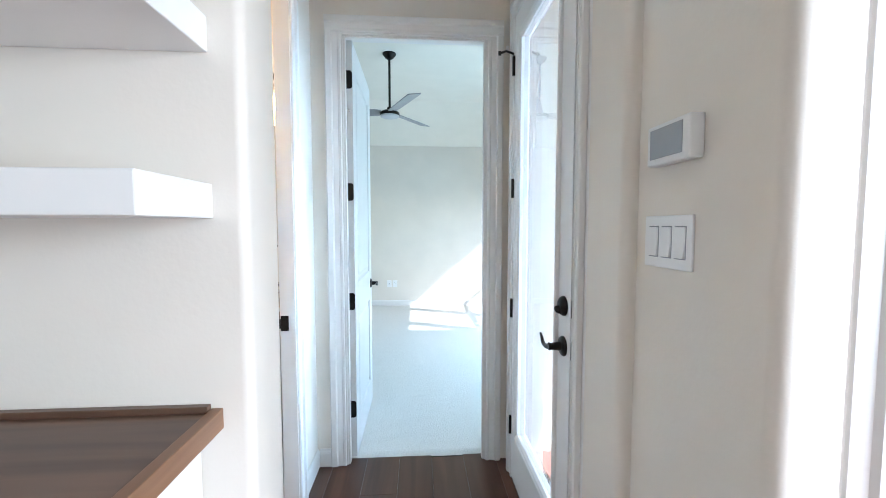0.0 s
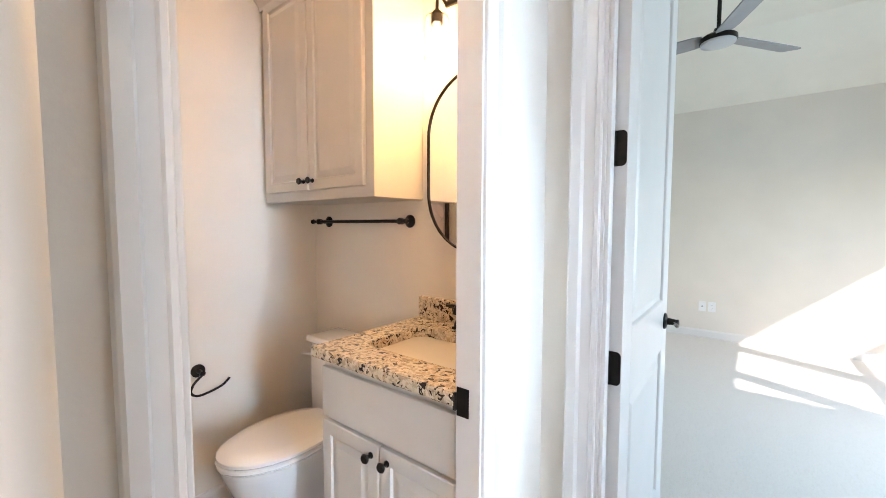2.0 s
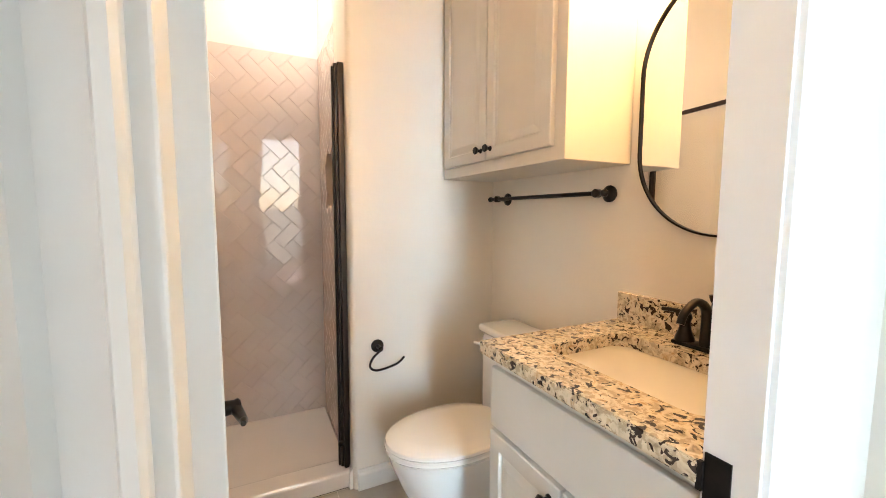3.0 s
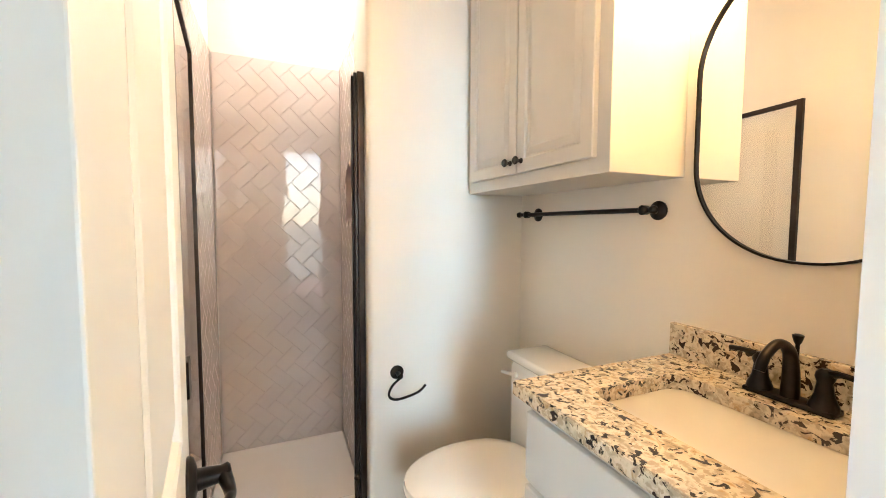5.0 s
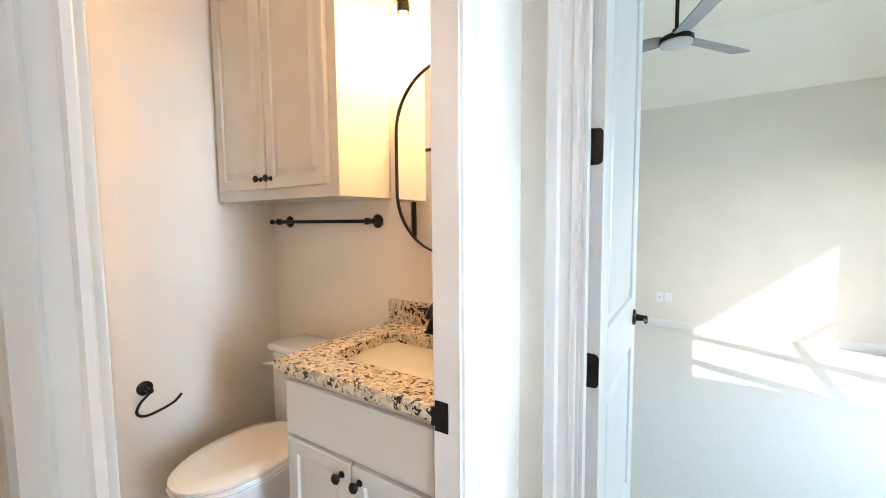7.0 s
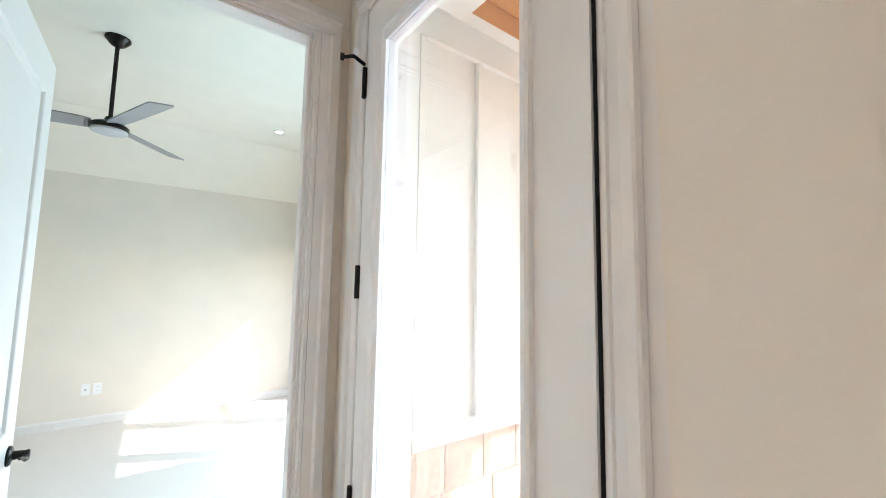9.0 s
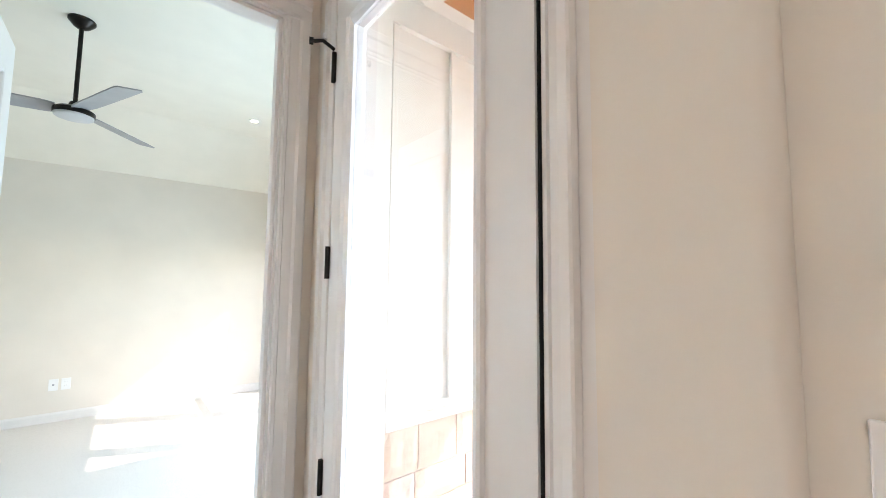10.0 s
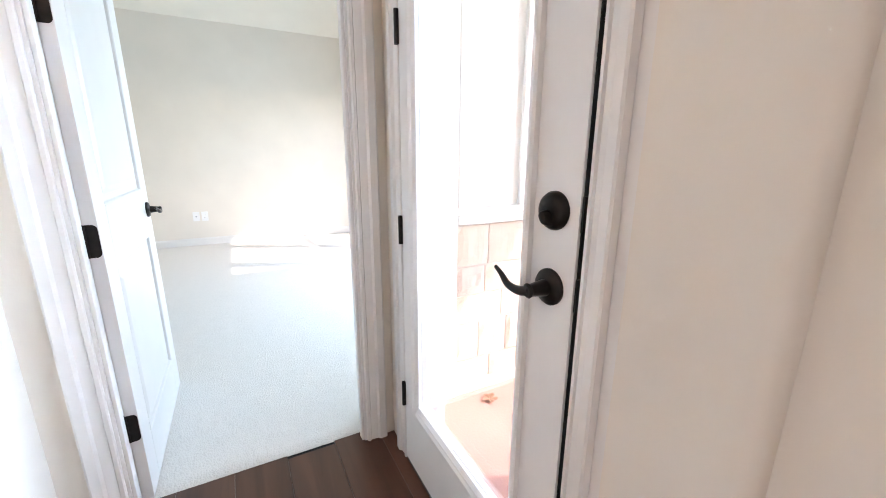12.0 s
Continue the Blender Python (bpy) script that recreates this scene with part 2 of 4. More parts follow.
PROFILE = [(0, 0), (0, 0.011), (0.004, 0.015), (0.014, 0.015), (0.018, 0.010), (0.046, 0.013), (0.054, 0.022), (0.080, 0.022), (0.086, 0.018), (0.086, 0.0)]


def moulding(bm, a, b, across, out, profile=PROFILE):
    """A moulding from a to b; profile points run along across and stand out along out."""
    a, b, across, out = Vector(a), Vector(b), Vector(across), Vector(out)
    return loft(bm, [[p + across * u + out * v for u, v in profile] for p in (a, b)])


def casing(name, legs, label):
    bm = bmesh.new()
    ob = None
    for i, (nm, a, b, across, out) in enumerate(legs):
        bm = moulding(bmesh.new(), a, b, across, out)
        if ob is None:
            ob = tagged(new(name), label, "door casing", kind="structure")
        part(nm, bm, TRIM, ob)
    return ob


# ---------------------------------------------------------------- floors and ceilings
HC = 2.75
struct("floor_subfloor", boxes((-3.2, -3.5, -0.12, 0.82, 2.33, -0.012), (0.82, -3.5, -0.12, 3.2, 0.6, -0.012)), RUBBER, "dark slab under the finished floor", "subfloor")
struct("bedroom_floor", boxes((-2.1, 2.33, -0.12, 2.4, 6.8, -0.012)), RUBBER, "dark slab under the carpet", "subfloor")
bm = bmesh.new()
nx, ny = 150, 150
grid = [[bm.verts.new((-2.1 + 4.5 * i / nx, 2.322 + 4.5 * j / ny, 0.004 + 0.004 * noise.noise((i * 0.9, j * 0.7, 0)) - (0.012 if j == 0 else 0))) for j in range(ny + 1)] for i in range(nx + 1)]
for i in range(nx):
    for j in range(ny):
        bm.faces.new((grid[i][j], grid[i + 1][j], grid[i + 1][j + 1], grid[i][j + 1]))
struct("floor_carpet", bm, CARPET, "light beige looped carpet, wall to wall", "carpet", smooth=True)
struct("ceiling_hall", boxes((-0.5, 0.95, HC, 0.8, 2.36, HC + 0.1), (-2.9, 0.965, HC, -0.5, 2.56, HC + 0.1)), CEIL, "off-white painted ceiling", "ceiling")
struct("ceiling_living", boxes((-3.3, -3.6, 3.0, 3.3, 1.05, 3.1)), CEIL, "off-white painted ceiling", "ceiling")
# tray ceiling: flat middle with sloping sides at the far wall
bm = bmesh.new()
TRAY = ((2.30, 3.22), (5.9, 3.22), (6.90, 2.68), (6.90, 2.85), (5.95, 3.34), (2.30, 3.34))
loft(bm, [[(-2.2, y, z) for y, z in TRAY], [(2.5, y, z) for y, z in TRAY]])
struct("ceiling_bedroom", bm, CEIL, "cream ceiling sloping down to the far wall", "ceiling")

# ---------------------------------------------------------------- walls
R = 0.025
W = 0.40


def bull_wall(name, pts, z0, z1, label):
    """A wall of given plan outline; points marked True are rounded."""
    out = []
    n = len(pts)
    for i, (x, y, rnd) in enumerate(pts):
        p = Vector((x, y))
        if not rnd:
            out.append(p)
            continue
        a, b = Vector(pts[i - 1][:2]), Vector(pts[(i + 1) % n][:2])
        u, v = (a - p).normalized(), (b - p).normalized()
        for k in range(7):
            t = k / 6 * math.pi / 2
            out.append(p + u * R * (1 - math.sin(t)) + v * R * (1 - math.cos(t)))
    bm = loft(bmesh.new(), [[(p.x, p.y, z) for p in out] for z in (z0, z1)])
    return struct(name, bm, WALL, label, "wall", smooth=True)


bull_wall("wall_desk", [(-3.2, 0.965, 0), (-0.25, 0.965, 1), (-0.25, 1.170, 1), (-0.50, 1.170, 0), (-0.50, 1.03, 0), (-3.2, 1.03, 0)], -0.01, 3.02, "painted wall with a rounded corner behind the desk")
struct("wall_hall_left", boxes((-0.50, 1.170, -0.01, -0.40, 1.232, HC), (-0.50, 1.232, 2.45, -0.44, 1.916, HC), (-0.50, 1.916, -0.01, -0.44, 2.26, HC)), WALL, "painted wall with the bathroom doorway", "wall")
front_wall = tagged(new("wall_bedroom_front"), "painted wall with the bedroom doorway", "wall", kind="structure")
for a in ((-0.50, 2.26, -0.01, -0.283, 2.34, 3.3), (-0.283, 2.26, 2.45, 0.548, 2.34, 3.3), (0.548, 2.26, -0.01, 0.80, 2.34, 3.3), (0.74, 2.34, -0.01, 0.80, 2.60, 3.3), (0.80, 2.545, -0.01, 2.3, 2.60, 3.3), (-2.1, 2.56, -0.01, -0.5, 2.6, 3.3), (-0.56, 2.34, -0.01, -0.50, 2.6, 3.3)):
    part("wall_section", boxes(a), WALL, front_wall)
struct("wall_bath_back", boxes((-1.93, 2.46, -0.01, -0.50, 2.56, HC)), WALL, "painted wall behind the vanity and toilet", "wall")
bull_wall("wall_exterior_near", [(0.662, 1.205, 0), (0.662, 1.0, 1), (0.70, 1.0, 0), (0.70, 0.60, 1), (0.815, 0.60, 0), (0.815, 1.205, 0)], -0.01, 3.02, "painted wall with a rounded corner beside the glass door")
struct("wall_exterior_far", boxes((0.662, 2.105, -0.01, 0.80, 2.26, 3.0), (0.662, 1.205, 2.49, 0.80, 2.105, 3.0)), WALL, "painted wall over and beside the glass door", "wall")
struct("wall_living_right", boxes((0.815, 0.62, -0.01, 3.3, 0.72, 3.02), (3.2, -3.6, -0.01, 3.3, -2.6, 3.02), (3.2, -0.2, -0.01, 3.3, 0.62, 3.02), (3.2, -2.6, -0.01, 3.3, -0.2, 0.5), (3.2, -2.6, 2.5, 3.3, -0.2, 3.02)), WALL, "painted living room wall with a wide window", "wall")
struct("wall_living_back", boxes((-3.3, -3.6, -0.01, 3.2, -3.5, 3.02), (-3.3, -3.5, -0.01, -3.2, 1.03, 3.02)), WALL, "painted living room wall", "wall")
struct("wall_bedroom_far", boxes((-2.2, 6.78, -0.01, 2.4, 6.9, 3.3)), WALL, "painted far bedroom wall", "wall")
struct("wall_bedroom_left", boxes((-2.2, 2.6, -0.01, -2.1, 6.78, 3.3)), WALL, "painted bedroom wall", "wall")
struct("wall_bedroom_right", boxes((2.3, 2.30, -0.01, 2.4, 3.55, 3.3), (2.3, 6.33, -0.01, 2.4, 6.78, 3.3), (2.3, 3.55, -0.01, 2.4, 6.33, 0.45), (2.3, 3.55, 2.10, 2.4, 6.33, 3.3)), WALL, "painted bedroom wall with a triple window", "wall")
# stub wall beside the shower with a niche in its side
NX0, NX1, NZ0, NZ1 = -2.57, -2.25, 1.34, 1.66
bull_wall("wall_shower_stub", [(-2.2, 1.7, 0), (-1.93, 1.7, 1), (-1.93, 2.56, 0), (-2.2, 2.56, 0)], -0.01, HC, "painted stub wall between shower and toilet")
struct("wall_shower_side", boxes((-2.9, 1.80, -0.01, -2.2, 2.56, HC), (-2.9, 1.71, -0.01, -2.2, 1.80, NZ0), (-2.9, 1.71, NZ1, -2.2, 1.80, HC), (-2.9, 1.71, NZ0, NX0, 1.80, NZ1), (NX1, 1.71, NZ0, -2.2, 1.80, NZ1)), TGROUT, "shower side wall with a recessed niche", "wall")
struct("wall_shower_back", boxes((-2.9, 0.96, -0.01, -2.76, 1.80, HC)), WALL, "shower back wall", "wall")

# ---------------------------------------------------------------- trim
jm = boxes((-0.505, 1.232, 0, -0.395, 1.250, 2.43), (-0.508, 1.898, 0, -0.437, 1.916, 2.43), (-0.508, 1.25, 2.43, -0.437, 1.916, 2.45))
box(jm, -0.435, 1.250, 0, -0.398, 1.282, 2.43, 0.002)
struct("door_jamb_bath", jm, TRIM, "white painted bathroom door jamb", "door jamb")
casing("casing_bath", [("leg", (-0.40, 1.272, 0), (-0.40, 1.272, 2.44), (0, -0.60, 0), (1, 0, 0)), ("leg", (-0.44, 1.905, 0), (-0.44, 1.905, 2.44), (0, 1, 0), (1, 0, 0)), ("head", (-0.44, 1.19, 2.441), (-0.44, 1.991, 2.441), (0, 0, 1), (1, 0, 0))], "white moulded casing round the bathroom doorway")
jm = boxes((-0.283, 2.256, 0, -0.265, 2.344, 2.43), (0.530, 2.256, 0, 0.548, 2.344, 2.43), (-0.283, 2.256, 2.43, 0.548, 2.344, 2.45))
box(jm, -0.265, 2.262, 0, -0.253, 2.298, 2.43, 0.002)
box(jm, 0.518, 2.262, 0, 0.530, 2.298, 2.43, 0.002)
box(jm, -0.253, 2.262, 2.418, 0.518, 2.298, 2.43, 0.002)
struct("door_jamb_bedroom", jm, TRIM, "white painted bedroom door jamb", "door jamb")
casing("casing_bedroom", [("leg", (-0.274, 2.26, 0), (-0.274, 2.26, 2.44), (-1, 0, 0), (0, -1, 0)), ("leg", (0.539, 2.26, 0), (0.539, 2.26, 2.44), (1, 0, 0), (0, -1, 0)), ("head", (-0.36, 2.26, 2.441), (0.625, 2.26, 2.441), (0, 0, 1), (0, -1, 0))], "white moulded casing round the bedroom doorway")
casing("casing_bedroom_inside", [("leg", (0.539, 2.34, 0), (0.539, 2.34, 2.44), (1, 0, 0), (0, 1, 0)), ("leg", (-0.30, 2.34, 0), (-0.30, 2.34, 2.44), (-1, 0, 0), (0, 1, 0)), ("head", (-0.36, 2.34, 2.441), (0.625, 2.34, 2.441), (0, 0, 1), (0, 1, 0))], "white moulded casing on the bedroom side")
jm = boxes((0.660, 1.270, 0, 0.80, 1.289, 2.46), (0.660, 2.078, 0, 0.80, 2.105, 2.46), (0.660, 1.205, 2.46, 0.80, 2.105, 2.49), (0.663, 1.205, 0, 0.80, 1.270, 2.46))
struct("door_jamb_patio", jm, TRIM, "white painted jamb of the glass door", "door jamb")
casing("casing_patio", [("leg", (0.662, 1.280, 0), (0.662, 1.280, 2.475), (0, -0.62, 0), (-1, 0, 0)), ("leg", (0.662, 2.086, 0), (0.662, 2.086, 2.475), (0, 0.95, 0), (-1, 0, 0)), ("head", (0.662, 1.227, 2.476), (0.662, 2.17, 2.476), (0, 0, 1), (-1, 0, 0))], "white moulded casing round the glass door")
casing("casing_living", [("leg", (0.83, 0.62, 0), (0.83, 0.62, 2.6), (1, 0, 0), (0, -1, 0))], "white moulded casing in the living room")
BASE = [(0, 0), (0, 0.014), (0.075, 0.014), (0.086, 0.011), (0.092, 0.006), (0.10, 0.004), (0.10, 0)]


def baseboard(label, *runs):
    ob = tagged(new("baseboard"), label, "baseboard", kind="structure")
    for a, b, out in runs:
        part("board", moulding(bmesh.new(), a, b, (0, 0, 1), out, BASE), TRIM, ob)


baseboard("white baseboard along the bedroom walls", ((-2.1, 6.78, 0), (2.3, 6.78, 0), (0, -1, 0)), ((2.3, 2.38, 0), (2.3, 6.766, 0), (-1, 0, 0)), ((0.626, 2.34, 0), (0.74, 2.34, 0), (0, 1, 0)))
baseboard("white baseboard along the bathroom walls", ((-1.93, 1.72, 0), (-1.93, 2.445, 0), (1, 0, 0)), ((-1.945, 1.70, 0), (-2.04, 1.70, 0), (0, -1, 0)), ((-1.916, 2.46, 0), (-1.09, 2.46, 0), (0, -1, 0)))
baseboard("white baseboard along the hall wall", ((-0.44, 1.993, 0), (-0.44, 2.259, 0), (1, 0, 0)), ((-0.426, 2.26, 0), (-0.361, 2.26, 0), (0, -1, 0)), ((0.662, 1.01, 0), (0.662, 1.215, 0), (-1, 0, 0)))


# ---------------------------------------------------------------- doors
def hinge(parent, x, y, z, leaf, h=0.1, w=0.034):
    """A butt hinge: a leaf with rounded corners on the edge, and the barrel."""
    hg = part("hinge", tube(bmesh.new(), [(x, y, z - h / 2), (x, y, z + h / 2)], 0.007, 10), BLACK, parent, "black hinge", True)
    for dx, dy in leaf:
        t, rc = 0.0025, 0.014
        out = [(0, -h / 2)] + [(w - rc + rc * math.sin(a), -h / 2 + rc - rc * math.cos(a)) for a in [k * math.pi / 10 for k in range(6)]]
        out += [(u, -v) for u, v in out[:0:-1]] + [(0, h / 2)]
        if abs(dx) > abs(dy):
            rows = [[(x + dx * u, y + k, z + v) for u, v in out] for k in (-t, t)]
        else:
            rows = [[(x + k, y + dy * u, z + v) for u, v in out] for k in (-t, t)]
        part("leaf", loft(bmesh.new(), rows), BLACK, hg)
    return hg


def lever_set(parent, m, name="door_handle", mirror=1, blade=0.11):
    """A lever with its round rose; m: its place, the door's face normal along local +y, the lever runs along local x."""
    def go(bm):
        bmesh.ops.transform(bm, matrix=m, verts=bm.verts)
        return bm
    rose = part(name, go(disc(bmesh.new(), (0, 0, 0), (0, 1, 0), [(0, 0.035), (0.004, 0.035), (0.009, 0.031), (0.013, 0.016), (0.045, 0.012), (0.052, 0.014), (0.056, 0.01)])), BLACK, parent, "oil-rubbed bronze lever handle", True)
    pts = smooth_curve([(0, 0.046, 0), (mirror * 0.025, 0.052, -0.007), (mirror * 0.055, 0.054, -0.004), (mirror * 0.082, 0.051, 0.010), (mirror * blade, 0.048, 0.018)], 5)
    part("lever", go(tube(bmesh.new(), pts, [0.012 - 0.008 * (i / len(pts)) ** 0.7 for i in range(len(pts))], 10)), BLACK, rose, smooth=True)
    return rose


def panel_door(name, width, height, thick, label, panels):
    """A moulded two-panel door: hinge edge at x = 0, faces along y."""
    ob = empty(name, (0, 0, 0), label, "door", kind="structure")
    s = 0.115
    for x in (0, width - s):
        part("stile", box(bmesh.new(), x, -thick / 2, 0, x + s, thick / 2, height, 0.0015), DOORW, ob)
    zs = [0] + [z for p in panels for z in p] + [height]
    for a, b in zip(zs[::2], zs[1::2]):
        part("rail", boxes((s, -thick / 2, a, width - s, thick / 2, b)), DOORW, ob)
    for a, b in panels:
        for side in (-1, 1):
            bm = bmesh.new()
            rings = []
            for inset, depth in ((0, 0.0), (0.004, -0.003), (0.008, -0.011), (0.022, -0.013), (0.030, -0.012), (0.050, -0.004), (0.054, -0.003)):
                y = side * (thick / 2 + depth)
                rings.append([(s + inset, y, a + inset), (width - s - inset, y, a + inset), (width - s - inset, y, b - inset), (s + inset, y, b - inset)])
            loft(bm, rings, cap=False)
            bm.faces.new([bm.verts.new(p) for p in rings[-1]])
            bmesh.ops.remove_doubles(bm, verts=bm.verts, dist=1e-5)
            part("panel", bm, DOORW, ob)
    return ob


bd = panel_door("door_bedroom", 0.80, 2.415, 0.035, "white two-panel bedroom door standing open over the carpet", [(0.19, 0.82), (1.03, 2.27)])
bd.matrix_world = pose(-0.2400, 2.318, 0.012, 0, 0, 90)
for z in (0.29, 0.935, 1.57, 2.20):
    hinge(bd, 0.0, 0.0185, z, [(0, -1)], 0.10)
    bm = box(bmesh.new(), -0.0478, 0.0168, z - 0.05, -0.010, 0.0192, z + 0.05, 0.001)
    part("jamb_leaf", bm, BLACK, bd, "black hinge leaf")
lever_set(bd, pose(0.74, -0.0175, 0.935, 0, 0, 180), mirror=1)
lever_set(bd, pose(0.74, 0.0175, 0.935), mirror=-1)
part("latch_plate", boxes((0.799, -0.012, 0.905, 0.802, 0.012, 0.965)), CHROME, bd, "steel latch plate")

bath_door = panel_door("door_bathroom", 0.535, 2.415, 0.035, "white two-panel bathroom door standing open", [(0.19, 0.82), (1.03, 2.27)])
bath_door.matrix_world = pose(-0.492, 1.277, 0.012, 0, 0, 188)
lever_set(bath_door, pose(0.470, -0.0175, 0.945, 0, 0, 180), mirror=1)
lever_set(bath_door, pose(0.470, 0.0175, 0.945), mirror=-1)
for z in (0.29, 0.935, 1.57, 2.20):
    hinge(bath_door, -0.004, 0.016, z, [(0, -1)], 0.10)

part("bumper", disc(bmesh.new(), (-0.026, 0.0, 2.02), (-1, 0, 0), [(0, 0.006), (0.01, 0.006), (0.013, 0.004)], 12), CHROME, bd, "small steel bumper", True)
strike = thing("strike_plate", boxes((-0.504, 1.8945, 0.892, -0.468, 1.898, 0.965), bevel=0.001), BLACK, "black strike plate let into the door jamb", "strike plate")
part("lip", boxes((-0.512, 1.889, 0.905, -0.503, 1.897, 0.950), bevel=0.001), BLACK, strike)

# glass door to the patio
gd = empty("door_patio", (0.64, 1.3, 0), "white full-glass door to the patio, closed", "door", kind="structure")
gd.location = (0, 0, 0)
X0, X1 = 0.648, 0.692
GY0, GY1, GZ0, GZ1 = 1.415, 1.970, 0.30, 2.315
for a in ((X0, 1.293, 0.02, X1, GY0, 2.455), (X0, GY1, 0.02, X1, 2.075, 2.455)):
    part("stile", boxes(a), DOORW, gd)
for a in ((X0, GY0, 0.02, X1, GY1, GZ0), (X0, GY0, GZ1, X1, GY1, 2.455)):
    part("rail", boxes(a), DOORW, gd)
BEAD = [(0, 0), (0, 0.012), (0.006, 0.016), (0.014, 0.012), (0.020, 0.010), (0.026, 0.004), (0.030, 0)]
for a, b, ac in (((X0, GY0 - 0.012, GZ0 - 0.01), (X0, GY0 - 0.012, GZ1 + 0.01), (0, 1, 0)), ((X0, GY1 + 0.012, GZ0 - 0.01), (X0, GY1 + 0.012, GZ1 + 0.01), (0, -1, 0)), ((X0, GY0 + 0.018, GZ0 - 0.012), (X0, GY1 - 0.018, GZ0 - 0.012), (0, 0, 1)), ((X0, GY0 + 0.018, GZ1 + 0.012), (X0, GY1 - 0.018, GZ1 + 0.012), (0, 0, -1))):
    part("glazing_bead", moulding(bmesh.new(), a, b, ac, (-1, 0, 0), BEAD), DOORW, gd)
gl = part("pane", boxes((0.668, GY0, GZ0, 0.672, GY1, GZ1)), GLASS, gd)
gl.visible_shadow = False
part("weatherstrip", boxes((0.6530, 1.2904, 0.02, 0.672, 1.2919, 2.455)), RUBBER, gd, "black weatherstrip in the gap")
part("door_sweep", boxes((0.655, 1.295, 0.002, 0.690, 2.07, 0.019)), RUBBER, gd, "black sweep under the door")
for z in (0.305, 0.948, 1.585, 2.215):
    hinge(gd, 0.641, 2.0775, z, [], 0.10)
    part("jamb_leaf", boxes((0.6385, 2.070, z - 0.05, 0.6475, 2.085, z + 0.05), bevel=0.001), BLACK, gd, "black hinge leaf")
db = part("deadbolt", disc(bmesh.new(), (X0, 1.349, 1.11), (-1, 0, 0), [(0, 0.035), (0.005, 0.035), (0.012, 0.031), (0.018, 0.022), (0.020, 0.010)]), BLACK, gd, "oil-rubbed bronze deadbolt", True)
tb = bmesh.new()
loft(tb, [[(X0 - 0.014 - d, r * math.cos(k * math.pi / 8), -0.006 + (1.9 if math.sin(k * math.pi / 8) < 0 else 1.0) * r * math.sin(k * math.pi / 8)) for k in range(16)] for d, r in ((0, 0.011), (0.010, 0.010), (0.018, 0.008), (0.021, 0.004))])
bmesh.ops.transform(tb, matrix=Matrix.Translation((0, 1.351, 1.108)) @ Matrix.Rotation(radians(-25), 4, "X"), verts=tb.verts)
part("thumb_turn", tb, BLACK, db, smooth=True)
lever_set(gd, pose(X0, 1.349, 0.968, 0, 0, 90), mirror=1, blade=0.105)
for z in (1.11, 0.968):
    part("strike_plate", boxes((0.650, 1.286, z - 0.03, 0.664, 1.2905, z + 0.03)), BLACK, gd, "black strike plate")
# hinge-pin stop on the top hinge
hs = part("hinge_stop", tube(bmesh.new(), [(0.641, 2.0775, 2.275), (0.600, 2.070, 2.285), (0.575, 2.085, 2.280)], 0.006, 8), BLACK, gd, "black hinge-pin door stop", True)
part("bumper", disc(bmesh.new(), (0.575, 2.085, 2.280), (-1, 0.4, 0), [(0, 0.011), (0.012, 0.011)]), RUBBER, hs)
part("tip", disc(bmesh.new(), (0.606, 2.071, 2.292), (0, 0, 1), [(0, 0.008), (0.018, 0.007)]), PLASTIC, hs, "white rubber tip")
struct("threshold", boxes((0.650, 1.29, 0.0, 0.86, 2.078, 0.016), bevel=0.003), BRONZE, "dark bronze threshold under the glass door", "threshold")

# ---------------------------------------------------------------- bedroom
fx, fy = -0.15, 4.33
fan = empty("ceiling_fan", (fx, fy, 3.22), "black ceiling fan with three grey blades hung on a rod", "ceiling fan")


def fan_part(name, bm, m, label=""):
    ob = part(name, bm, m, fan, label, True)
    ob.matrix_parent_inverse = Matrix.Translation((-fx, -fy, -3.22))
    return ob


fan_part("canopy", disc(bmesh.new(), (fx, fy, 3.22), (0, 0, -1), [(0, 0.072), (0.012, 0.072), (0.045, 0.045), (0.062, 0.02)]), BLACK)
fan_part("rod", tube(bmesh.new(), [(fx, fy, 3.17), (fx, fy, 2.64)], 0.0125), BLACK)
fan_part("motor", disc(bmesh.new(), (fx, fy, 2.66), (0, 0, -1), [(0, 0.025), (0.03, 0.035), (0.035, 0.05), (0.045, 0.085), (0.06, 0.105), (0.085, 0.107), (0.09, 0.10)], 32), BLACK)
fan_part("light_lens", disc(bmesh.new(), (fx, fy, 2.57), (0, 0, -1), [(0, 0.10), (0.012, 0.097), (0.018, 0.08)], 32), FANLENS, "grey fan light lens")
for a in (-66, 54, 174):
    bm = bmesh.new()
    pitch = radians(13)
    rows = []
    for r, w in ((0.085, 0.05), (0.14, 0.062), (0.30, 0.066), (0.55, 0.070), (0.66, 0.070), (0.675, 0.060)):
        ring = []
        for u, t in ((-1, -0.004), (1, -0.004), (1, 0.004), (-1, 0.004)):
            ring.append((r, u * w * math.cos(pitch) - t * math.sin(pitch), 2.605 + u * w * math.sin(pitch) + t))
        rows.append(ring)
    loft(bm, rows)
    bmesh.ops.transform(bm, matrix=Matrix.Translation((fx, fy, 0)) @ Matrix.Rotation(radians(a), 4, "Z"), verts=bm.verts)
    fan_part("blade", bm, FANGREY, "grey blade")


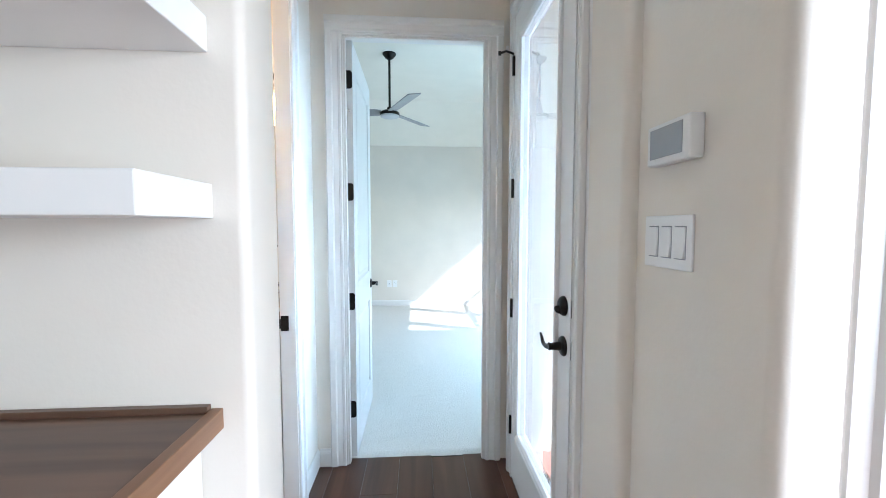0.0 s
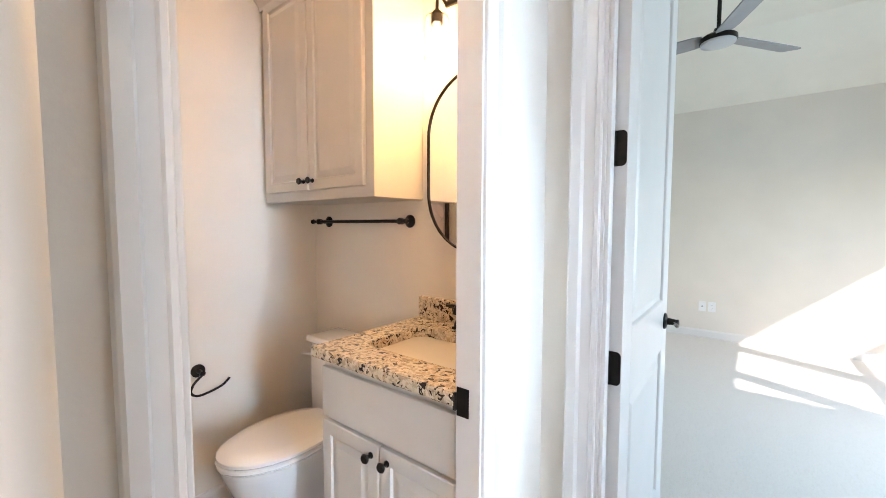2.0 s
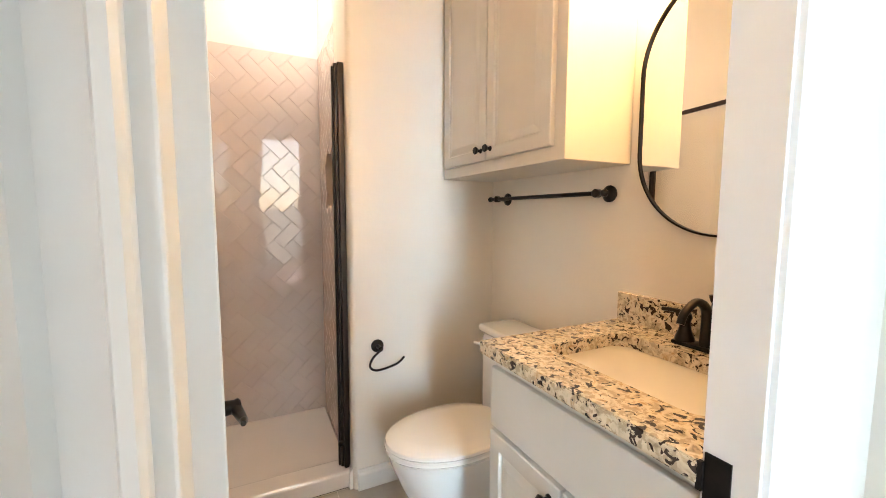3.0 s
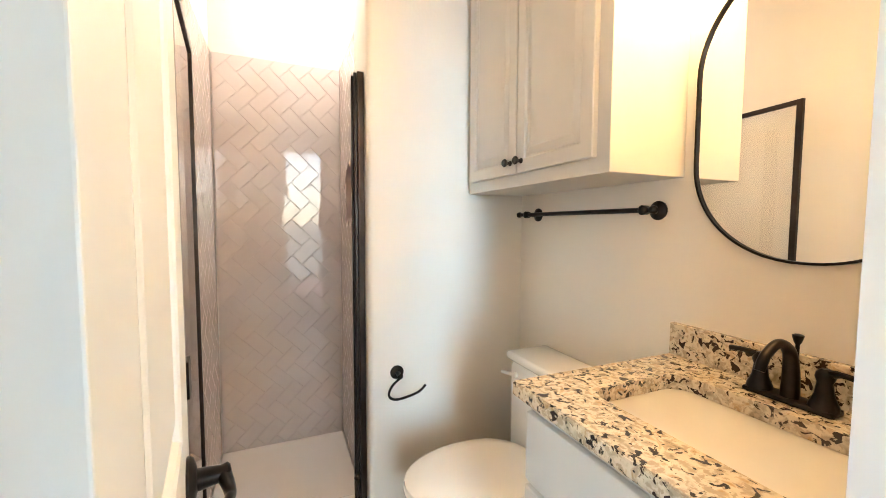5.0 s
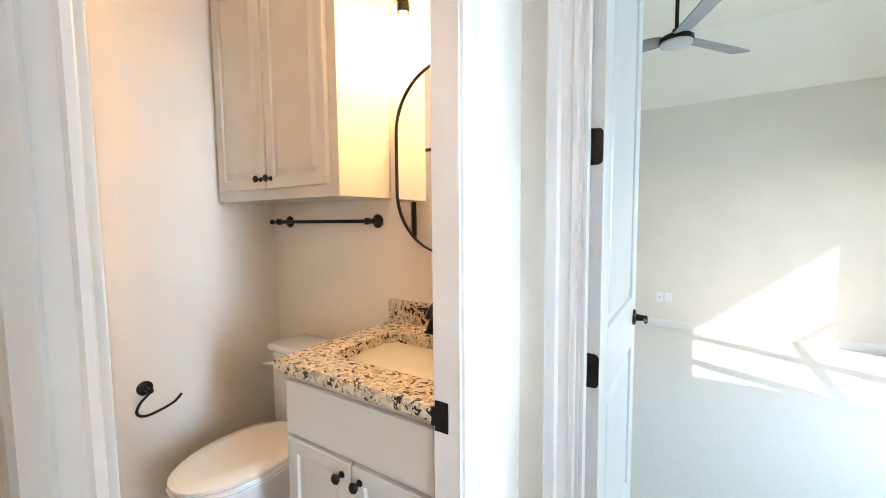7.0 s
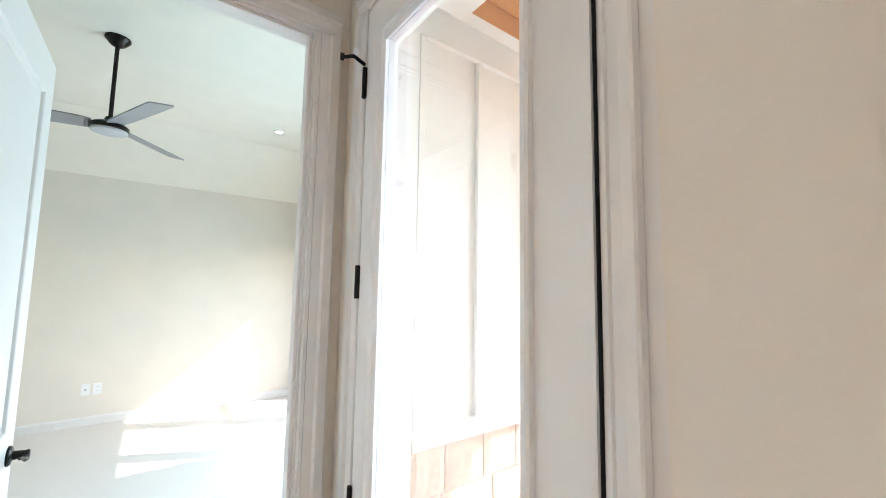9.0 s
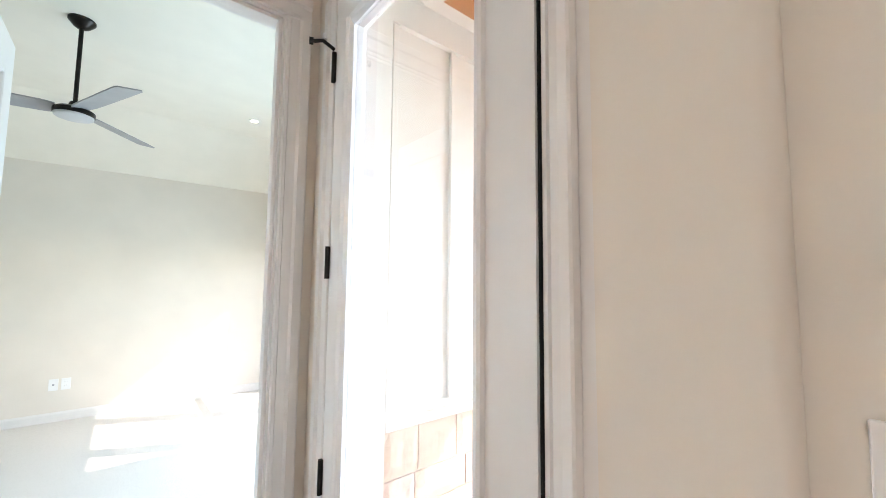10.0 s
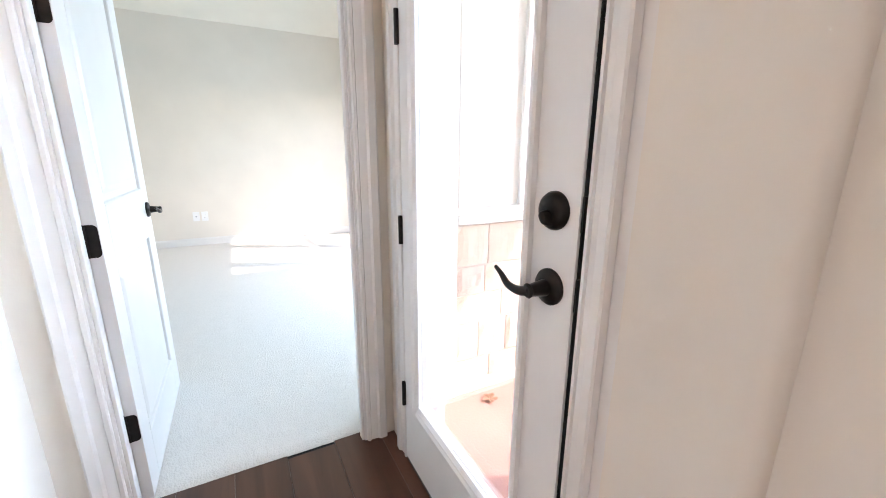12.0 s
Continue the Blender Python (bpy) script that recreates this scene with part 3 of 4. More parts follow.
def wall_plate(name, label, category, x, y, z, w, h, gangs, facing):
    """A plate on a wall: facing is the wall's outward normal along x or y."""
    ob = empty(name, (0, 0, 0), label, category)
    turn = {"-x": 90, "-y": 180}[facing]
    m = pose(x, y, z, 0, 0, turn)

    def go(bm):
        bmesh.ops.transform(bm, matrix=m, verts=bm.verts)
        return bm
    part("plate", go(box(bmesh.new(), -w / 2, 0, -h / 2, w / 2, 0.006, h / 2, 0.002)), PLASTIC, ob)
    for kind, u in gangs:
        if kind == "rocker":
            # Solid grey piece coloured as the shadow in the gap round each rocker.
            part("gap_shade", go(box(bmesh.new(), u - 0.0185, 0.004, -0.036, u + 0.0185, 0.0065, 0.036, 0.0008)), SCREEN, ob, "thin grey piece standing in for the shadow gap round the rocker")
            bm = bmesh.new()
            loft(bm, [[(u + s * 0.0165, yy, zz) for yy, zz in ((0.004, -0.033), (0.0115, -0.033), (0.0075, 0.0), (0.0085, 0.033), (0.004, 0.033))] for s in (-1, 1)])
            part("rocker", go(bm), PLASTIC, ob)
        elif kind == "outlet":
            for dz in (-0.02, 0.02):
                face = part("socket", go(disc(bmesh.new(), (u, 0.005, dz), (0, 1, 0), [(0, 0.0165), (0.0025, 0.016)])), PLASTIC, ob)
                part("slots", go(boxes((u - 0.008, 0.006, dz - 0.004, u - 0.006, 0.008, dz + 0.006), (u + 0.006, 0.006, dz - 0.004, u + 0.008, 0.008, dz + 0.006))), RUBBER, face)
        else:
            part("jack", go(box(bmesh.new(), u - 0.008, 0.005, -0.008, u + 0.008, 0.008, 0.008, 0.001)), SCREEN, ob)
    return ob


wall_plate("cable_plate", "white cable plate low on the bedroom wall", "wall plate", -0.345, 6.78, 0.385, 0.075, 0.12, [("jack", 0)], "-y")
wall_plate("power_outlet", "white double power outlet low on the bedroom wall", "power outlet", -0.248, 6.78, 0.385, 0.075, 0.12, [("outlet", 0)], "-y")
for x, y in ((1.15, 5.35), (1.45, 5.42)):
    d = empty("recessed_light", (x, y, 3.22), "small white recessed ceiling light, lit", "recessed light", "bedroom ceiling lights")
    for nm, prof, m in (("ring", [(0, 0.05), (0.006, 0.048)], PLASTIC), ("lens", [(0.006, 0.036), (0.008, 0.034)], LED)):
        part(nm, disc(bmesh.new(), (0, 0, 0), (0, 0, -1), prof), m, d)

# Unseen fixture, assumed from the bright upper wall; added to light the tiles.
added_shower_light = empty("recessed_light", (-2.42, 1.50, HC), "small white recessed light added out of view over the shower, lit", "recessed light")
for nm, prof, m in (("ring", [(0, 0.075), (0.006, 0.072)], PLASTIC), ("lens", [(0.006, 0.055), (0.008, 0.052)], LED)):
    part(nm, disc(bmesh.new(), (0, 0, 0), (0, 0, -1), prof), m, added_shower_light)
lamp = bpy.data.lights.new("added_shower_lamp", "AREA")
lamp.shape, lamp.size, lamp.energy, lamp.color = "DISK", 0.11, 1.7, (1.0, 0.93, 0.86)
new("added_shower_lamp", lamp).location = (-2.42, 1.50, HC - 0.012)

win = empty("window_1", (0, 0, 0), "white triple window with low sun coming in", "window", kind="structure")
part("window_frame", boxes((2.33, 3.55, 0.45, 2.38, 3.60, 2.10), (2.33, 6.28, 0.45, 2.38, 6.33, 2.10), (2.33, 3.60, 0.45, 2.38, 6.28, 0.50), (2.33, 3.60, 2.05, 2.38, 6.28, 2.10)), TRIM, win)
for y0, y1 in ((4.35, 4.54), (5.29, 5.51)):
    part("mullion", boxes((2.33, y0, 0.50, 2.38, y1, 2.05)), TRIM, win)
for y0, y1 in ((3.60, 4.35), (4.54, 5.29), (5.51, 6.28)):
    part("meeting_rail", boxes((2.335, y0, 1.18, 2.375, y1, 1.235)), TRIM, win)
part("window_sill", boxes((2.25, 3.51, 0.42, 2.33, 6.37, 0.452), bevel=0.004), TRIM, win)
win2 = empty("window_2", (0, 0, 0), "wide white living room window", "window", kind="structure")
part("window_frame", boxes((3.22, -2.6, 0.5, 3.28, -2.54, 2.5), (3.22, -0.26, 0.5, 3.28, -0.2, 2.5), (3.22, -2.54, 0.5, 3.28, -0.26, 0.56), (3.22, -2.54, 2.44, 3.28, -0.26, 2.5)), TRIM, win2)
for y in (-1.8, -1.05):
    part("mullion", boxes((3.22, y, 0.56, 3.28, y + 0.06, 2.44)), TRIM, win2)

# ---------------------------------------------------------------- living room side: desk, shelves, switches
desk = empty("desk", (0, 0, 0), "walnut-brown wooden desk top against the wall", "desk")
part("desk_top", boxes((-1.6, 0.38, 0.915, -0.345, 0.945, 0.958), bevel=0.003), DESKW, desk)
part("edge_band", boxes((-0.3448, 0.38, 0.912, -0.318, 0.965, 0.961), bevel=0.002), DESKE, desk, "lighter wooden edge band")
part("back_rail", boxes((-1.6, 0.9455, 0.915, -0.345, 0.9645, 0.972), bevel=0.002), DESKW, desk)
part("side_panel", boxes((-1.58, 0.42, 0, -1.55, 0.96, 0.914)), SHELF, desk, "white painted end panel")
part("side_panel", boxes((-0.40, 0.42, 0, -0.37, 0.96, 0.914)), SHELF, desk, "white painted end panel")
for z, y0 in ((1.405, 0.718), (1.773, 0.66)):
    thing("floating_shelf", boxes((-1.6, y0, z, -0.325, 0.9645, z + 0.078), bevel=0.003), SHELF, "thick white floating shelf on the wall over the desk", "shelf", "shelves over the desk")

wall_plate("light_switch", "white triple rocker light switch on the wall", "light switch", 0.70, 0.875, 1.352, 0.163, 0.118, [("rocker", -0.046), ("rocker", 0), ("rocker", 0.046)], "-x")
th = empty("thermostat", (0, 0, 0), "white thermostat with a grey screen on the wall", "thermostat")
TY, TZ = 0.846, 1.566
part("body", boxes((0.668, TY - 0.070, TZ - 0.044, 0.70, TY + 0.070, TZ + 0.044), bevel=0.004), PLASTIC, th)
part("screen", boxes((0.666, TY - 0.050, TZ - 0.030, 0.6685, TY + 0.056, TZ + 0.034)), SCREEN, th, "grey glass screen")

# ---------------------------------------------------------------- bathroom
# vanity
VX0, VX1, VF, VB = -1.085, -0.511, 1.922, 2.458
van = empty("vanity_cabinet", (0, 0, 0), "greige painted vanity cabinet with two doors", "cabinet")
part("body", boxes((VX0, VF, 0.09, VX1, VB, 0.912), (VX0 + 0.0, VF + 0.06, 0.0, VX1, VB, 0.09)), CAB, van)
part("false_front", boxes((VX0 + 0.004, VF - 0.018, 0.715, VX1 - 0.004, VF - 0.0005, 0.885), bevel=0.003), CAB, van)


def cabinet_door(parent, x0, x1, z0, z1, yf, knob_x, knob_z):
    """A raised-panel cabinet door whose face looks along -y."""
    bm = bmesh.new()
    rings = []
    for inset, y in ((0, yf + 0.018), (0, yf + 0.003), (0.003, yf), (0.045, yf), (0.050, yf + 0.007), (0.056, yf + 0.008), (0.080, yf + 0.001), (0.084, yf + 0.001)):
        rings.append([(x0 + inset, y, z0 + inset), (x1 - inset, y, z0 + inset), (x1 - inset, y, z1 - inset), (x0 + inset, y, z1 - inset)])
    loft(bm, rings)
    d = part("door", bm, CAB, parent)
    part("knob", disc(bmesh.new(), (knob_x, yf, knob_z), (0, -1, 0), [(0, 0.010), (0.003, 0.010), (0.006, 0.006), (0.016, 0.006), (0.020, 0.013), (0.026, 0.0155), (0.031, 0.012)], 16), BLACK, d, "black round knob", True)
    return d


vm = -0.797
cabinet_door(van, VX0 + 0.004, vm - 0.003, 0.115, 0.70, VF - 0.019, vm - 0.035, 0.661)
cabinet_door(van, vm + 0.003, VX1 - 0.004, 0.115, 0.70, VF - 0.019, vm + 0.035, 0.661)

# granite top with a cut-out for the sink
SX, SY, SA, SB, SR = -0.78, 2.165, 0.215, 0.150, 0.05


def rrect(cx, cy, a, b, r, z, n=6):
    out = []
    for qx, qy, s in ((1, 1, 0), (-1, 1, 90), (-1, -1, 180), (1, -1, 270)):
        for k in range(n + 1):
            t = radians(s + 90 * k / n)
            out.append((cx + qx * (a - r) + r * math.cos(t), cy + qy * (b - r) + r * math.sin(t), z))
    return out


TX0, TX1, TY0, TY1, TZ0, TZ1 = -1.112, -0.510, 1.890, 2.458, 0.913, 0.950
bm = bmesh.new()
edges = []
for loop in ([(TX0, TY0, TZ0), (TX1, TY0, TZ0), (TX1, TY1, TZ0), (TX0, TY1, TZ0)], rrect(SX, SY, SA, SB, SR, TZ0)):
    vs = [bm.verts.new(q) for q in loop]
    edges += [bm.edges.new((vs[k], vs[(k + 1) % len(vs)])) for k in range(len(vs))]
bmesh.ops.triangle_fill(bm, use_beauty=True, edges=edges)
up_ = bmesh.ops.extrude_face_region(bm, geom=list(bm.faces))
bmesh.ops.translate(bm, vec=(0, 0, TZ1 - TZ0), verts=[g for g in up_["geom"] if isinstance(g, bmesh.types.BMVert)])
top = thing("granite_countertop", bm, GRANITE, "speckled brown and cream granite vanity top", "countertop")
part("edge", boxes((TX0 - 0.003, TY0 - 0.003, TZ0 + 0.003, TX1, TY0 - 0.0002, TZ1 - 0.003), bevel=0.001), GRANITE, top)
part("backsplash", boxes((TX0 + 0.0, 2.438, TZ1 + 0.0005, TX1, 2.4585, 1.045), bevel=0.002), GRANITE, top)

bm = bmesh.new()
loft(bm, [rrect(SX, SY, SA + 0.012, SB + 0.012, SR, TZ0 - 0.001), rrect(SX, SY, SA - 0.002, SB - 0.002, SR, TZ0 - 0.002), rrect(SX, SY, SA - 0.008, SB - 0.008, SR, 0.88), rrect(SX, SY, SA - 0.03, SB - 0.03, 0.045, 0.815), rrect(SX, SY, SA - 0.07, SB - 0.06, 0.04, 0.792), rrect(SX, SY, 0.03, 0.03, 0.02, 0.785)], cap=False)
sink = thing("sink", bm, SINKM, "cream undermount porcelain sink in the granite", "sink", smooth=True)
part("drain", disc(bmesh.new(), (SX, SY, 0.783), (0, 0, 1), [(0, 0.03), (0.004, 0.028), (0.006, 0.02)]), BLACK, sink, "dark drain")

FXC, FYC = -0.785, 2.385
fau = empty("faucet", (FXC, FYC, TZ1), "oil-rubbed bronze two-handle faucet on the granite", "faucet")


def fpart(name, bm, label="", parent=None):
    ob = part(name, bm, BLACK, parent or fau, label, True)
    if parent is None:
        ob.matrix_parent_inverse = Matrix.Translation((-FXC, -FYC, -TZ1))
    return ob


fpart("base_plate", box(bmesh.new(), FXC - 0.082, FYC - 0.026, TZ1, FXC + 0.082, FYC + 0.026, TZ1 + 0.012, 0.005))
pts = smooth_curve([(FXC, FYC, TZ1 + 0.01), (FXC, FYC, TZ1 + 0.07), (FXC, FYC - 0.012, TZ1 + 0.115), (FXC, FYC - 0.055, TZ1 + 0.135), (FXC, FYC - 0.100, TZ1 + 0.112), (FXC, FYC - 0.115, TZ1 + 0.085)], 5)
fpart("spout", tube(bmesh.new(), pts, [0.018 - 0.008 * min(1, i / (0.6 * len(pts))) for i in range(len(pts))], 14))
fpart("lift_rod", disc(bmesh.new(), (FXC, FYC + 0.02, TZ1 + 0.01), (0, 0, 1), [(0, 0.004), (0.115, 0.004), (0.12, 0.007), (0.13, 0.010), (0.136, 0.011), (0.138, 0.006)], 12))
for s in (-1, 1):
    hb = fpart("handle", disc(bmesh.new(), (FXC + s * 0.058, FYC, TZ1 + 0.01), (0, 0, 1), [(0, 0.026), (0.01, 0.024), (0.03, 0.016), (0.055, 0.013), (0.066, 0.017), (0.075, 0.015), (0.083, 0.008)], 16))
    pts = smooth_curve([(FXC + s * 0.058, FYC, TZ1 + 0.082), (FXC + s * 0.085, FYC - 0.006, TZ1 + 0.090), (FXC + s * 0.12, FYC - 0.010, TZ1 + 0.088)], 4)
    lv = part("lever", tube(bmesh.new(), pts, [0.008] * 4 + [0.006] * (len(pts) - 4), 8), BLACK, hb, smooth=True)

# upper cabinet
UX0, UX1, UF, UB, UZ0, UZ1 = -1.928, -1.100, 2.168, 2.459, 1.476, 2.50
up = empty("wall_cabinet", (0, 0, 0), "greige painted wall cabinet with two doors over the toilet", "cabinet")
part("body", boxes((UX0, UF, UZ0, UX1, UB, UZ1), bevel=0.002), CAB, up)
um = (UX0 + UX1) / 2 - 0.003
cabinet_door(up, UX0 + 0.045, um - 0.004, UZ0 + 0.045, UZ1 - 0.06, UF - 0.019, um - 0.035, UZ0 + 0.085)
cabinet_door(up, um + 0.004, UX1 - 0.045, UZ0 + 0.045, UZ1 - 0.06, UF - 0.019, um + 0.035, UZ0 + 0.085)
part("crown", moulding(bmesh.new(), (UX0, UF, UZ1 - 0.07), (UX1 + 0.02, UF, UZ1 - 0.07), (0, 0, 1), (0, -1, 0), [(0, 0), (0, 0.012), (0.02, 0.016), (0.06, 0.05), (0.09, 0.065), (0.10, 0.065), (0.10, 0)]), CAB, up, smooth=True)

# mirror
MX, MZ, MA, MB, MR = -0.795, 1.620, 0.262, 0.372, 0.255


def pill(a, b, r, y, n=16):
    out = []
    for qx, qz, s in ((1, 1, 0), (-1, 1, 90), (-1, -1, 180), (1, -1, 270)):
        for k in range(n + 1):
            t = radians(s + 90 * k / n)
            out.append((MX + qx * (a - r) + r * math.cos(t), y, MZ + qz * (b - r) + r * math.sin(t)))
    return out


mir = empty("wall_mirror", (0, 0, 0), "pill-shaped mirror in a thin black metal frame", "mirror")
bm = bmesh.new()
loft(bm, [pill(MA, MB, MR, 2.459), pill(MA, MB, MR, 2.434), pill(MA - 0.006, MB - 0.006, MR - 0.006, 2.434), pill(MA - 0.006, MB - 0.006, MR - 0.006, 2.459)], cap=False)
part("frame", bm, BLACK, mir, "thin black frame", True)
bm = bmesh.new()
bm.faces.new([bm.verts.new(p) for p in pill(MA - 0.0062, MB - 0.0062, MR - 0.006, 2.441)])
part("glass", bm, MIRROR, mir)

# vanity light
LXC, LZC, LZS = -0.81, 2.20, 2.165
vl = empty("vanity_light", (LXC, 2.46, LZC), "bronze vanity light with two lit clear glass shades", "wall light")


def vpart(name, bm, m, label="", smooth=True, parent=None):
    ob = part(name, bm, m, parent or vl, label, smooth)
    if parent is None:
        ob.matrix_parent_inverse = Matrix.Translation((-LXC, -2.46, -LZC))
    return ob


vpart("back_plate", box(bmesh.new(), LXC - 0.065, 2.435, LZC - 0.06, LXC + 0.065, 2.4595, LZC + 0.06, 0.004), BRONZE)
vpart("bar", box(bmesh.new(), LXC - 0.13, 2.405, LZC + 0.035, LXC + 0.13, 2.420, LZC + 0.058, 0.003), BLACK)
vpart("stem", tube(bmesh.new(), [(LXC, 2.440, LZC + 0.046), (LXC, 2.418, LZC + 0.046)], 0.010), BLACK)
for s in (-1, 1):
    x = LXC + s * 0.125
    pts = smooth_curve([(x, 2.41, LZC + 0.046), (x, 2.38, LZC + 0.060), (x, 2.355, LZC + 0.050), (x, 2.350, LZS + 0.02)], 4)
    vpart("arm", tube(bmesh.new(), pts, 0.007, 8), BLACK)
    vpart("socket", disc(bmesh.new(), (x, 2.35, LZS + 0.03), (0, 0, -1), [(0, 0.016), (0.012, 0.024), (0.05, 0.024)], 16), BLACK)
    bm = bmesh.new()
    ring = lambda r, z: [(x + r * math.cos(k * math.pi / 14), 2.35 + r * math.sin(k * math.pi / 14), z) for k in range(28)]
    loft(bm, [ring(0.026, LZS + 0.012), ring(0.046, LZS + 0.004), ring(0.050, LZS - 0.01), ring(0.050, LZS - 0.15), ring(0.0475, LZS - 0.15), ring(0.0475, LZS - 0.01), ring(0.044, LZS + 0.001), ring(0.026, LZS + 0.008)], cap=False)
    sh = vpart("shade", bm, GLASS, "clear glass cylinder shade")
    sh.visible_shadow = False
    bl = disc(bmesh.new(), (x, 2.35, LZS - 0.02), (0, 0, -1), [(0, 0.012), (0.02, 0.014), (0.05, 0.028), (0.075, 0.030), (0.095, 0.022), (0.104, 0.006)], 16)
    b = vpart("bulb", bl, BULB, "glowing warm bulb")
    b.visible_shadow = False
    lamp = bpy.data.lights.new("bulb_light", "POINT")
    lamp.energy, lamp.color, lamp.shadow_soft_size = 0.75, (1.0, 0.66, 0.33), 0.03
    new("bulb_light", lamp).location = (x, 2.35, LZS - 0.085)

# towel bar
tbz, tby = 1.382, 2.395
tb_ = empty("towel_bar", (0, 0, 0), "black towel bar on the wall under the cabinet", "towel bar")
part("bar", tube(bmesh.new(), [(-1.85, tby, tbz), (-1.15, tby, tbz)], 0.0085), BLACK, tb_, smooth=True)
for x in (-1.795, -1.180):
    post = part("post", disc(bmesh.new(), (x, 2.46, tbz), (0, -1, 0), [(0, 0.030), (0.006, 0.030), (0.012, 0.022), (0.018, 0.011), (0.045, 0.010), (0.055, 0.015), (0.075, 0.015), (0.080, 0.008)], 20), BLACK, tb_, smooth=True)
for x, s in ((-1.85, -1), (-1.15, 1)):
    part("finial", disc(bmesh.new(), (x, tby, tbz), (s, 0, 0), [(-0.01, 0.009), (0.0, 0.013), (0.008, 0.013), (0.016, 0.006)], 14), BLACK, tb_, smooth=True)

# paper holder
ph = empty("toilet_paper_holder", (0, 0, 0), "empty black toilet paper holder on the wall", "paper holder")
part("rose", disc(bmesh.new(), (-1.93, 1.822, 0.690), (1, 0, 0), [(0, 0.030), (0.006, 0.030), (0.012, 0.020), (0.016, 0.010), (0.050, 0.009), (0.06, 0.012), (0.066, 0.006)], 20), BLACK, ph, smooth=True)
pts = smooth_curve([(-1.872, 1.822, 0.685), (-1.870, 1.785, 0.655), (-1.868, 1.770, 0.620), (-1.868, 1.79, 0.598), (-1.868, 1.83, 0.596), (-1.868, 1.90, 0.612), (-1.868, 1.935, 0.640)], 5)
part("arm", tube(bmesh.new(), pts, 0.0055, 10), BLACK, ph, smooth=True)

# toilet
TC = -1.50
toilet = empty("toilet", (0, 0, 0.0), "white porcelain toilet with the lid closed", "toilet")


def oval(cx, y0, y1, w, z, n=28, sq=0.0):
    """An egg-shaped ring, narrower towards y0."""
    out = []
    cy, b = (y0 + y1) / 2, (y1 - y0) / 2
    for k in range(n):
        t = 2 * math.pi * k / n
        c, s = math.cos(t), math.sin(t)
        ww = w * (1 + 0.12 * s) if s < 0 else w * (1.0 - 0.10 * max(0, s - 0.5))
        out.append((cx + ww * math.copysign(abs(c) ** 0.9, c), cy + b * math.copysign(abs(s) ** (0.9 if s < 0 else 0.75), s), z))
    return out


bm = bmesh.new()
loft(bm, [oval(TC, 1.83, 2.36, 0.125, 0.0), oval(TC, 1.82, 2.36, 0.127, 0.03), oval(TC, 1.83, 2.34, 0.115, 0.12), oval(TC, 1.825, 2.30, 0.122, 0.20), oval(TC, 1.785, 2.27, 0.155, 0.28), oval(TC, 1.745, 2.25, 0.178, 0.3820), oval(TC, 1.735, 2.25, 0.182, 0.4170), oval(TC, 1.745, 2.25, 0.176, 0.4220)])
part("bowl", bm, PORC, toilet, smooth=True)
bm = bmesh.new()
loft(bm, [oval(TC, 1.732, 2.23, 0.180, 0.4240), oval(TC, 1.727, 2.232, 0.186, 0.4300), oval(TC, 1.727, 2.232, 0.186, 0.4400), oval(TC, 1.733, 2.23, 0.180, 0.4450)])
part("seat", bm, PORC, toilet, smooth=True)
bm = bmesh.new()
loft(bm, [oval(TC, 1.735, 2.23, 0.180, 0.4465), oval(TC, 1.729, 2.232, 0.186, 0.4520), oval(TC, 1.731, 2.232, 0.184, 0.4620), oval(TC, 1.745, 2.228, 0.170, 0.4700), oval(TC, 1.80, 2.21, 0.12, 0.4740)])
part("lid", bm, PORC, toilet, smooth=True)
part("tank", box(bmesh.new(), TC - 0.205, 2.255, 0.385, TC + 0.205, 2.445, 0.765, 0.025, 4), PORC, toilet, smooth=True)
part("shelf", box(bmesh.new(), TC - 0.11, 2.20, 0.30, TC + 0.11, 2.42, 0.398, 0.03, 3), PORC, toilet, smooth=True)
part("tank_lid", box(bmesh.new(), TC - 0.215, 2.242, 0.766, TC + 0.215, 2.452, 0.803, 0.014, 4), PORC, toilet, smooth=True)
fl = part("flush_lever", disc(bmesh.new(), (TC - 0.15, 2.256, 0.715), (0, -1, 0), [(0, 0.013), (0.012, 0.012), (0.016, 0.006)], 14), PORC, toilet, "white flush lever", True)
part("handle", tube(bmesh.new(), smooth_curve([(TC - 0.15, 2.242, 0.715), (TC - 0.19, 2.236, 0.712), (TC - 0.225, 2.234, 0.706)], 4), 0.007, 8), PORC, fl, smooth=True)

# shower
pan = struct("shower_pan", boxes((-2.76, 1.04, 0.0, -2.08, 1.70, 0.035)), PAN, "pale acrylic shower pan", "shower pan")
part("curb", boxes((-2.08, 1.04, 0.0, -1.96, 1.70, 0.085), bevel=0.012), PAN, pan)
sp = empty("shower_frame", (0, 0, 0), "dark bronze shower door frame post on the wall", "shower frame")
part("post", boxes((-2.05, 1.660, 0.086, -2.005, 1.699, 1.975), bevel=0.003), BRONZE, sp)
part("channel", boxes((-2.0045, 1.672, 0.086, -1.985, 1.699, 1.975), bevel=0.003), BRONZE, sp)
part("strike_strip", boxes((-2.04, 1.652, 0.086, -2.02, 1.6595, 1.965), bevel=0.002), BLACK, sp)
part("catch", disc(bmesh.new(), (-2.0, 1.662, 0.215), (1, -0.5, 0), [(0, 0.012), (0.02, 0.012), (0.024, 0.008)], 14), BLACK, sp, "small black catch", True)
part("hinge_post", boxes((-2.03, 1.0405, 0.086, -2.0, 1.065, 1.975), bevel=0.003), BRONZE, sp)
sd = empty("shower_door", (0, 0, 0), "bronze-framed glass shower door standing open", "shower door")
